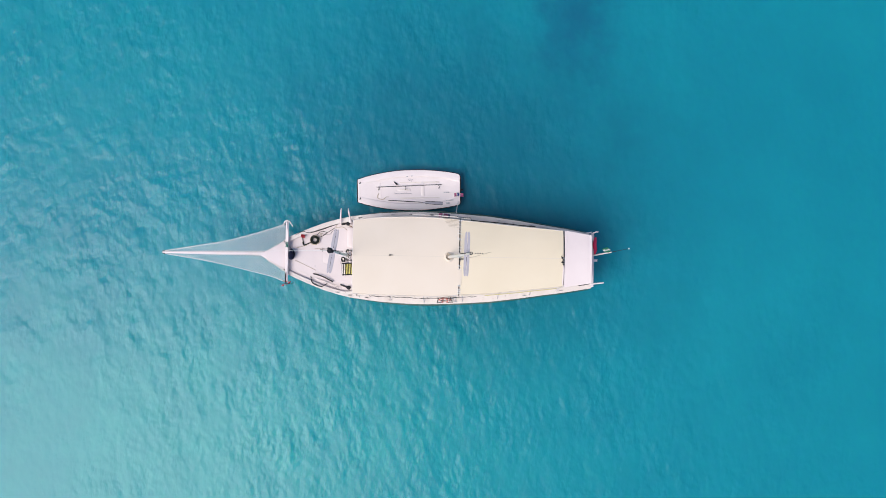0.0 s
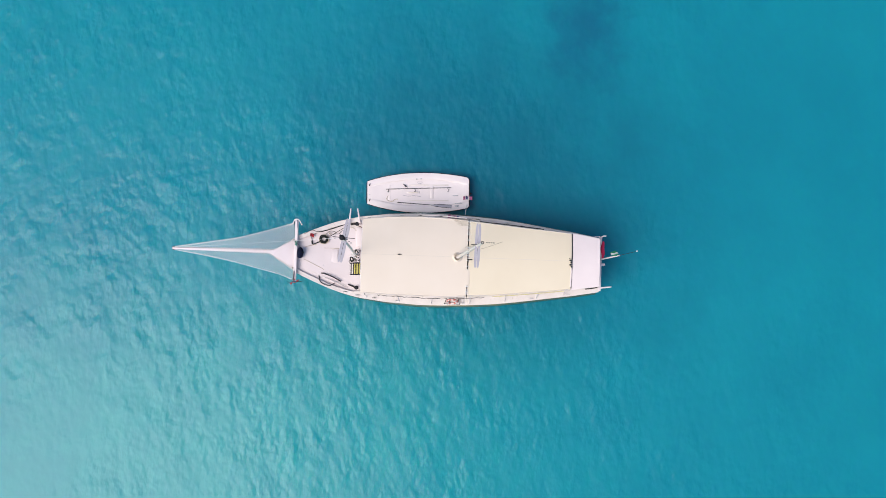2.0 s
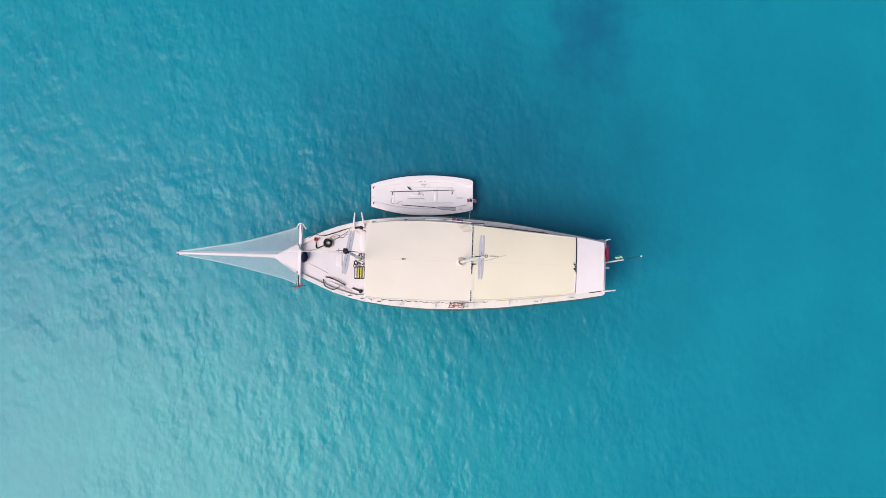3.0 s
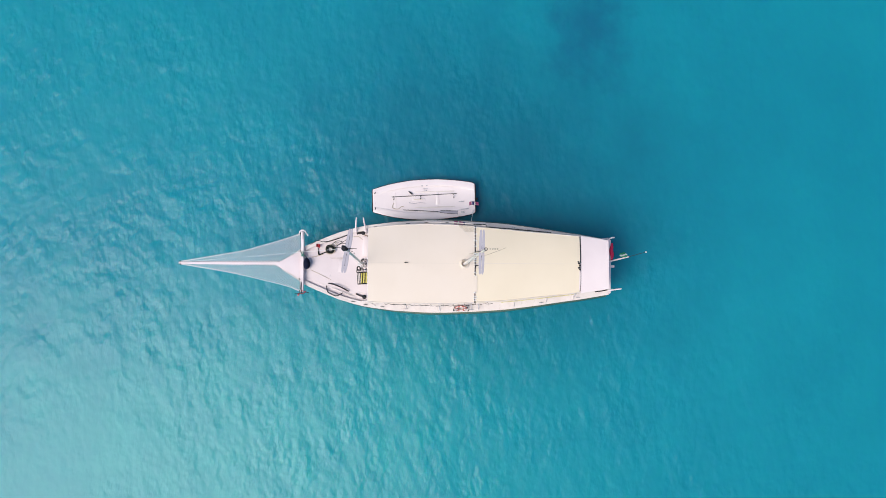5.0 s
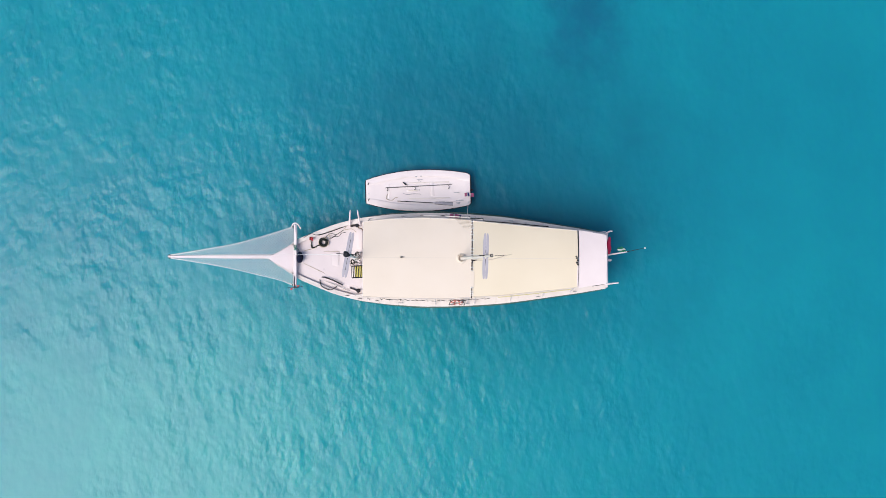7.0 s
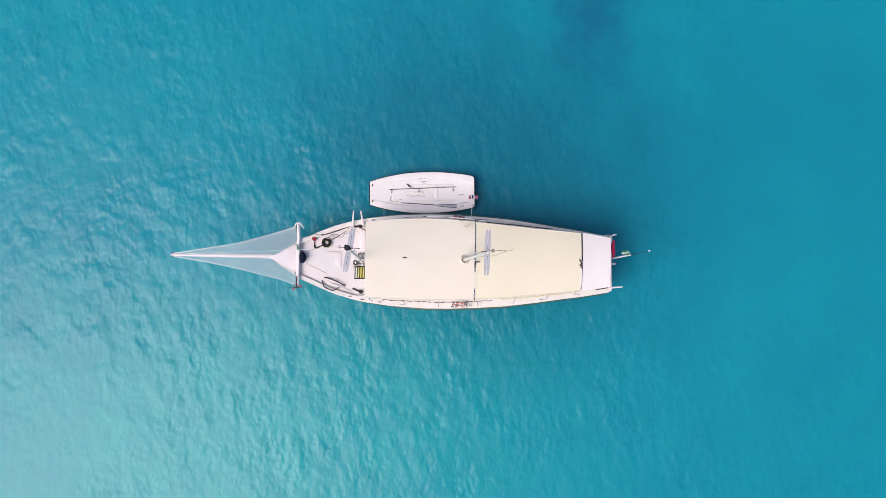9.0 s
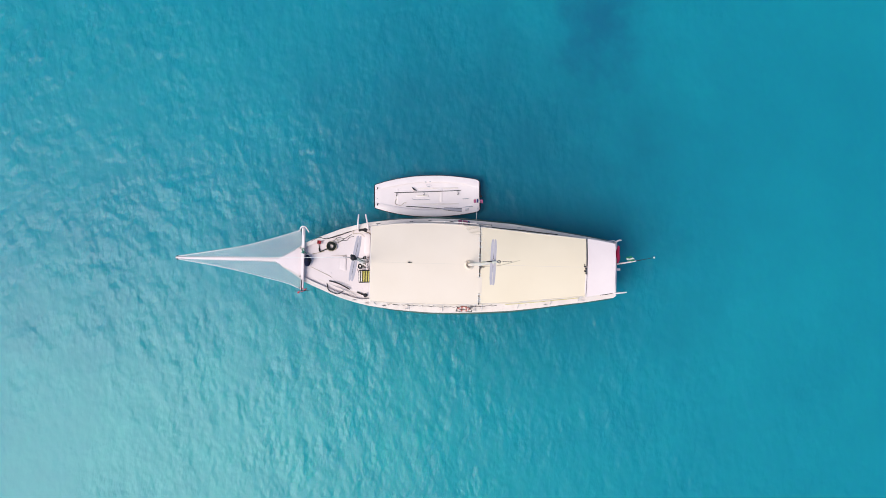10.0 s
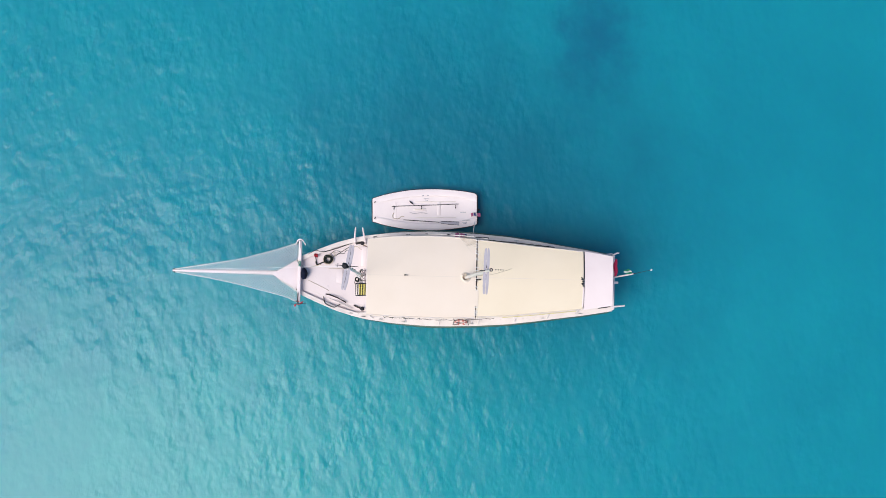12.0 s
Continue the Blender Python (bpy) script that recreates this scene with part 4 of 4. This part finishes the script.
# rope hanks on the fife rail
for k, (dx, dy, mat) in enumerate(((-0.10, 0.14, DARKROPE), (-0.16, -0.02, ROPE), (-0.08, -0.14, GREYROPE), (-0.22, 0.06, ROPE), (-0.04, 0.02, ROPE), (-0.30, -0.16, DARKROPE))):
    bm = bmesh.new()
    for q in range(3):
        r = 0.05 + 0.018 * q
        tube(bm, [(r * math.cos(a), 1.3 * r * math.sin(a) + 0.01 * q, 0.02 + 0.012 * q + 0.01 * math.sin(2 * a + k)) for a in np.linspace(0, 2 * math.pi, 17)[:-1]], 0.012, 5, True)
    tube(bm, [(0.05, 0, 0.03), (0.12, 0.02 * (k - 2), 0.02), (0.17, 0.05 * (k - 2), 0.01)], 0.011, 5)
    ob = part("rope_hank", bm, mat)
    ob.matrix_world = on_boat(-3.40 + dx, -0.03 + dy, dk(-3.5, 0), 40 * k)
    tagged(ob, f"small hank of {'white' if mat is ROPE else 'dark'} rope at the foremast", "rope", "hanks at the foremast")

# folding slatted deck chair
chair = thing("deck_chair", on_boat(-3.46, -0.63, dk(-3.46, -0.63), 3), "folding deck chair with yellow slats and black frame", "chair")
for k in range(7):
    x = -0.22 + 0.077 * k
    part("slat", box(bmesh.new(), (x, 0, 0.30 + (0.0 if k < 4 else 0.05 * (k - 3))), (0.040, 0.46, 0.02), 0, 0.005), YELLOW if k > 1 else RAIL, chair)
bm = bmesh.new()
loft(bm, [[(x, -0.25, z), (x, 0.25, z), (x, 0.25, z - 0.012), (x, -0.25, z - 0.012)] for x, z in ((-0.27, 0.27), (0.0, 0.27), (0.27, 0.44))], True, True)
part("seat_cloth", bm, BLACK, chair, "black seat cloth")
for s in (1, -1):
    part("side_rail", tube(bmesh.new(), [(-0.26, s * 0.26, 0.28), (0.02, s * 0.26, 0.28), (0.26, s * 0.26, 0.44)], 0.02, 6), BLACK, chair, "black side rail")
    for a, c in (((-0.22, 0.0), (0.14, 0.28)), ((0.20, 0.0), (-0.14, 0.28))):
        part("leg", tube(bmesh.new(), [(a[0], s * 0.24, a[1] + 0.012), (c[0], s * 0.24, c[1])], 0.014, 6), BLACK, chair)

# life ring in its bracket on the starboard rail
zr = sheer(0.9) + 0.05
lr = thing("life_ring", on_boat(0.88, -1.93, zr + 0.24), "pale life ring with orange bands in a dark rail bracket", "life ring")
ring_m = pose(0, 0, 0, 66, 0, 0)
circle = lambda r, a0, a1, n: [ring_m @ Vector((r * math.cos(a), r * math.sin(a), 0)) for a in np.linspace(a0, a1, n)]
part("ring", tube(bmesh.new(), circle(0.21, 0, 2 * math.pi, 33)[:-1], 0.045, 10, True), PALEPINK, lr, "pale sun-bleached ring")
for a0 in (0.15, 0.95, 1.75, 2.50, 3.9, 5.2):
    part("band", tube(bmesh.new(), circle(0.21, a0, a0 + 0.45, 6), 0.048, 10), ORANGE, lr, "orange band")
part("grab_line", tube(bmesh.new(), circle(0.268, 0, 2 * math.pi, 25)[:-1], 0.009, 5, True), ORANGE, lr, "thin orange grab line")
for s in (-1, 1):
    part("bracket", tube(bmesh.new(), [(s * 0.34, -0.12, -0.22), (s * 0.30, 0.0, 0.0), (s * 0.25, 0.13, 0.20)], 0.014, 6), IRON, lr, "dark bracket arm")
part("bracket", tube(bmesh.new(), [(-0.34, -0.12, -0.22), (0.34, -0.12, -0.22)], 0.010, 6), IRON, lr)


def cloth(name, at, w, d, mat, label, category, fold=0.03, bands=()):
    """A small crumpled cloth, w along x and d along y."""
    ob = thing(name, at, label, category)
    n = 12
    groups = [(0, n, mat)] if not bands else bands
    for i0, i1, mm in groups:
        bm = bmesh.new()
        rows = []
        for i in range(i0, i1 + 1):
            u = i / n
            rows.append([((u - 0.5) * w, (j / 6 - 0.5) * d + 0.02 * math.sin(5 * u), fold * math.sin(u * 11 + j * 0.8) + fold * 0.6 * math.sin(j * 2.1 + u * 3) + 0.02) for j in range(7)])
        loft(bm, rows)
        bmesh.ops.solidify(bm, geom=bm.faces[:], thickness=0.006)
        part("fold", bm, mm, ob)
    return ob


cloth("towel", on_boat(0.80, 1.83, sheer(0.8) + 0.10, -3), 0.50, 0.17, PINK, "faded pink cloth with a blue end draped over the port rail", "cloth", 0.02,
      bands=[(0, 4, PINK), (4, 5, FLAGWHITE), (5, 10, PINK), (10, 12, BLUE)])

# crimson ensign rolled along the taffrail
bm = bmesh.new()
rows = []
for i in range(15):
    u = i / 14
    w = 0.10 * math.sin(math.pi * (0.08 + 0.84 * u)) + 0.02
    rows.append([(w * math.cos(a) * (0.7 + 0.25 * math.sin(7 * u + a)) + 0.03 * math.sin(2 * u), 0.78 * (u - 0.5), 0.05 + w * 0.9 * math.sin(a) + 0.01 * math.sin(9 * u)) for a in np.linspace(0, 2 * math.pi, 13)[:-1]])
loft(bm, rows, True, True)
e = part("rolled_banner", bm, REDCLOTH)
e.matrix_world = on_boat(7.45, 0.58, sheer(7.38) + 0.08)
tagged(e, "crimson cloth rolled along the white taffrail", "cloth")

# raked flagstaff over the stern with its flag
staff = thing("flagstaff", on_boat(7.36, 0.16, 2.18), "white raked flagstaff over the stern with a green flag", "flagstaff")
part("pole", tube(bmesh.new(), [(0, 0, 0), (0.36, 0.09, 0.75), (0.62, 0.155, 1.30)], [0.035, 0.032, 0.026], 8), WHITE, staff, "white lower pole")
part("topmast", tube(bmesh.new(), [(0.62, 0.155, 1.30), (1.12, 0.30, 2.28)], [0.014, 0.008], 6), IRON, staff, "thin dark upper rod")
part("truck", ball(bmesh.new(), (1.13, 0.303, 2.31), 0.04), WHITE, staff, "white ball on top")
for i0, i1, mm, lab in ((0, 4, FLAGGREEN, "green cloth"), (4, 8, FLAGWHITE, "white middle"), (8, 12, FLAGGREEN, "green cloth")):
    bm = bmesh.new()
    rows = []
    for i in range(i0, i1 + 1):
        u = i / 12
        rows.append([Vector((0.40 + 0.036 * j - 0.06 * u + 0.02 * math.sin(7 * u + j), 0.11 + 0.010 * j + 0.21 * u + 0.015 * math.sin(2 * j), 0.84 + 0.095 * j - 0.20 * u + 0.03 * math.sin(8 * u + 0.7 * j))) for j in range(6)])
    loft(bm, rows)
    bmesh.ops.solidify(bm, geom=bm.faces[:], thickness=0.004)
    part("flag", bm, mm, staff, lab)


# ---------------- dinghy ----------------
def build_dinghy():
    at = on_boat(-0.85, 3.05, 0, 2.0)
    d = thing("dinghy", at, "white open sailing dinghy moored alongside the schooner", "dinghy")
    hb = table([-2.40, -2.37, -1.9, -1.3, -0.7, 0.0, 0.6, 1.2, 1.8, 2.2, 2.32, 2.38], [0.42, 0.52, 0.67, 0.80, 0.89, 0.93, 0.925, 0.885, 0.805, 0.735, 0.69, 0.58])
    top = table([-2.4, 0, 2.4], [0.66, 0.56, 0.58])
    xs = [-2.40, -2.37, -2.25, -2.0, -1.7, -1.4, -1.0, -0.6, -0.2, 0.2, 0.6, 1.0, 1.4, 1.8, 2.1, 2.26, 2.34, 2.38]
    bm = bmesh.new()
    rows = []
    for x in xs:
        b_, t = hb(x), top(x)
        rows.append([(x, s * b_ * w, z if z < 0.4 else t) for s, w, z in ((-1, 1, 0.5), (-1, 0.96, 0.25), (-1, 0.84, 0.0), (-1, 0.45, -0.14), (1, 0.0, -0.18), (1, 0.45, -0.14), (1, 0.84, 0.0), (1, 0.96, 0.25), (1, 1, 0.5))])
    loft(bm, rows)
    bm.faces.new([v for v in bm.verts[:9]])
    bm.faces.new([v for v in bm.verts[-9:]])
    part("hull", bm, GELCOAT, d)
    # side decks with a rolled inner edge, dropping to the cockpit floor
    bm = bmesh.new()
    rows = []
    for x in xs[1:-1]:
        b_, t = hb(x), top(x)
        cockpit = -1.75 < x < 1.85
        w1 = max(0.08, min(b_ - 0.30, 0.62)) if cockpit else b_ * 0.55
        drop = 0.035 if cockpit else 0.0
        prof = [(-b_, t), (-b_ + 0.03, t + 0.012), (-(w1 + 0.05), t + 0.016), (-(w1 + 0.025), t + 0.014), (-w1, t + 0.008 - drop * 0.4),
                (-(w1 - 0.025), t + 0.004 - drop), (-(w1 - 0.055), t + 0.002 - drop), (0, t - drop)]
        rows.append([(x, y, z) for y, z in prof] + [(x, -y, z) for y, z in prof[-2::-1]])
    loft(bm, rows)
    part("inner_shell", bm, GELCOAT, d)
    ring = [(x, hb(x) + 0.012, top(x) - 0.02) for x in xs] + [(x, -hb(x) - 0.012, top(x) - 0.02) for x in xs[::-1]]
    part("rub_strip", tube(bmesh.new(), ring, 0.020, 6, True), BLACK, d, "dark rubber rub strip")
    part("thwart", box(bmesh.new(), (0.62, 0.05, 0.538), (0.16, 0.62, 0.016), 0, 0.012), GELCOAT, d)
    part("thwart", box(bmesh.new(), (-1.35, 0.0, 0.578), (0.12, 0.7, 0.016), 0, 0.012), GELCOAT, d)
    part("daggerboard_case", box(bmesh.new(), (-0.25, 0.02, 0.53), (0.60, 0.11, 0.06), 0, 0.02), GELCOAT, d)
    part("slot", box(bmesh.new(), (-0.25, 0.02, 0.562), (0.42, 0.03, 0.008)), SEAM, d)
    for y in (-0.36, 0.36):
        part("floor_batten", box(bmesh.new(), (0.1, y, 0.53), (2.6, 0.05, 0.03), 0, 0.006), RAIL, d)
    for x, y, w in ((1.72, -0.14, 0.26), (1.86, -0.50, 0.36), (1.78, -0.60, 0.20), (1.78, -0.65, 0.16), (-2.26, -0.10, 0.03)):
        part("deck_fitting", box(bmesh.new(), (x, y, top(x) + 0.04), (w, 0.03, 0.03), 3, 0.006), STEEL, d)
    for x, y, r in ((-0.08, 0.64, 0.035), (0.13, 0.65, 0.035), (0.02, 0.44, 0.025), (0.10, 0.42, 0.025)):
        part("pad_eye", ball(bmesh.new(), (x, y, top(x) + 0.02), r, (1.3, 0.7, 0.5), 10, 6), STEEL, d, "small grey pad eye")
    for s in (1, -1):
        part("bow_cleat", tube(bmesh.new(), [(-2.28, s * 0.36 - 0.05, 0.70), (-2.24, s * 0.36 + 0.05, 0.70)], 0.02, 6), IRON, d)
    part("rudder_pintle", box(bmesh.new(), (2.42, -0.02, 0.40), (0.10, 0.06, 0.34), 0, 0.01), IRON, d)
    return at


D_AT = build_dinghy()

# aluminium boom with rowlock straps lying across the thwarts
spar = thing("oar", D_AT @ pose(-1.50, 0.16, 0.58, 0, 0, 0.5), "long grey oar with dark straps lying in the dinghy", "oar", "oars")
part("loom", tube(bmesh.new(), [(0, 0, 0.04), (1.5, 0.02, 0.04), (3.02, 0.05, 0.04)], [0.014, 0.014, 0.011], 8), IRON, spar, "dark grey loom")
for x in (0.08, 1.32, 2.86):
    part("strap", tube(bmesh.new(), curve_line([(x, 0.02, 0.05), (x + 0.03, -0.05, 0.06), (x + 0.02, -0.14, 0.04), (x - 0.01, -0.10, 0.03)], 8), 0.013, 6), BLACK, spar, "black strap")
paddle = thing("oar", D_AT @ pose(-0.98, -0.45, 0.57, 0, 0, -4.5), "dark oar with a broad grey blade lying in the dinghy", "oar", "oars")
part("loom", tube(bmesh.new(), [(0, 0, 0.02), (1.65, 0, 0.02)], 0.015, 8), IRON, paddle)
bm = bmesh.new()
loft(bm, [[(x, -w, 0.035), (x, 0, 0.05), (x, w, 0.035), (x, w, 0.015), (x, -w, 0.015)] for x, w in ((1.62, 0.022), (1.8, 0.05), (2.2, 0.068), (2.5, 0.07), (2.53, 0.06))], True, True)
part("blade", bm, LILAC, paddle, "grey blade")
for s in (1, -1):
    part("blade_edge", tube(bmesh.new(), [(1.72, s * 0.045, 0.045), (2.1, s * 0.068, 0.045), (2.53, s * 0.068, 0.045)], 0.010, 5), IRON, paddle)

bailer = thing("bailer", D_AT @ pose(-0.62, 0.33, 0.53, 0, 0, -42), "small black plastic bailer lying in the dinghy", "bailer")
bm = bmesh.new()
loft(bm, [[(x, -w, 0.02), (x, w, 0.02), (x, w * 0.8, h), (x, -w * 0.8, h)] for x, w, h in ((-0.12, 0.015, 0.05), (-0.04, 0.03, 0.09), (0.05, 0.034, 0.10), (0.08, 0.028, 0.08))], True, True)
part("scoop", bm, BLACK, bailer)
part("handle", tube(bmesh.new(), [(0.06, 0, 0.085), (0.12, 0.01, 0.10), (0.15, 0.03, 0.09)], 0.013, 6), BLACK, bailer)

for pts, r, mat, label in (
        ([(-1.40, -0.12, 0.62), (-1.48, -0.28, 0.62), (-1.40, -0.38, 0.62), (-1.2, -0.40, 0.59), (-1.08, -0.30, 0.57), (-0.95, -0.30, 0.57)], 0.014, TAN, "slack tan painter lying in the dinghy"),
        ([(-0.06, 0.50, 0.58), (0.04, 0.505, 0.58), (0.20, 0.49, 0.58)], 0.010, LILAC, "short grey cord on the dinghy's side deck"),
        ([(-0.7, -0.12, 0.56), (-0.5, -0.16, 0.56), (-0.2, -0.14, 0.56), (0.1, -0.17, 0.56)], 0.012, LILAC, "thin grey sheet line on the dinghy's floor")):
    bm = bmesh.new()
    tube(bm, curve_line([(x - pts[0][0], y - pts[0][1], z - pts[0][2]) for x, y, z in pts], 18), r, 6)
    ob = part("line", bm, mat)
    ob.matrix_world = D_AT @ pose(*pts[0])
    tagged(ob, label, "rope", "loose lines")

cloth("pennant", D_AT @ pose(2.29, -0.26, 0.66, 0, 0, 2), 0.42, 0.16, PINK, "pink, white and blue cloth over the dinghy's transom", "cloth", 0.015,
      bands=[(0, 3, PINK), (3, 4, FLAGWHITE), (4, 6, BLUE), (6, 8, FLAGWHITE), (8, 12, PINK)])

# mooring line from the dinghy's stern quarter to the schooner's rail
a = BOAT.inverted() @ (D_AT @ Vector((2.25, -0.55, 0.60)))
bm = bmesh.new()
c = Vector((1.32, 1.93, sheer(1.32) + 0.08))
tube(bm, [(0, 0, 0), (c - a) * 0.5 + Vector((0, 0, -0.06)), c - a], 0.011, 6)
ob = part("line", bm, ROPE)
ob.matrix_world = BOAT @ Matrix.Translation(a)
tagged(ob, "taut white line mooring the dinghy to the schooner", "rope", "loose lines")
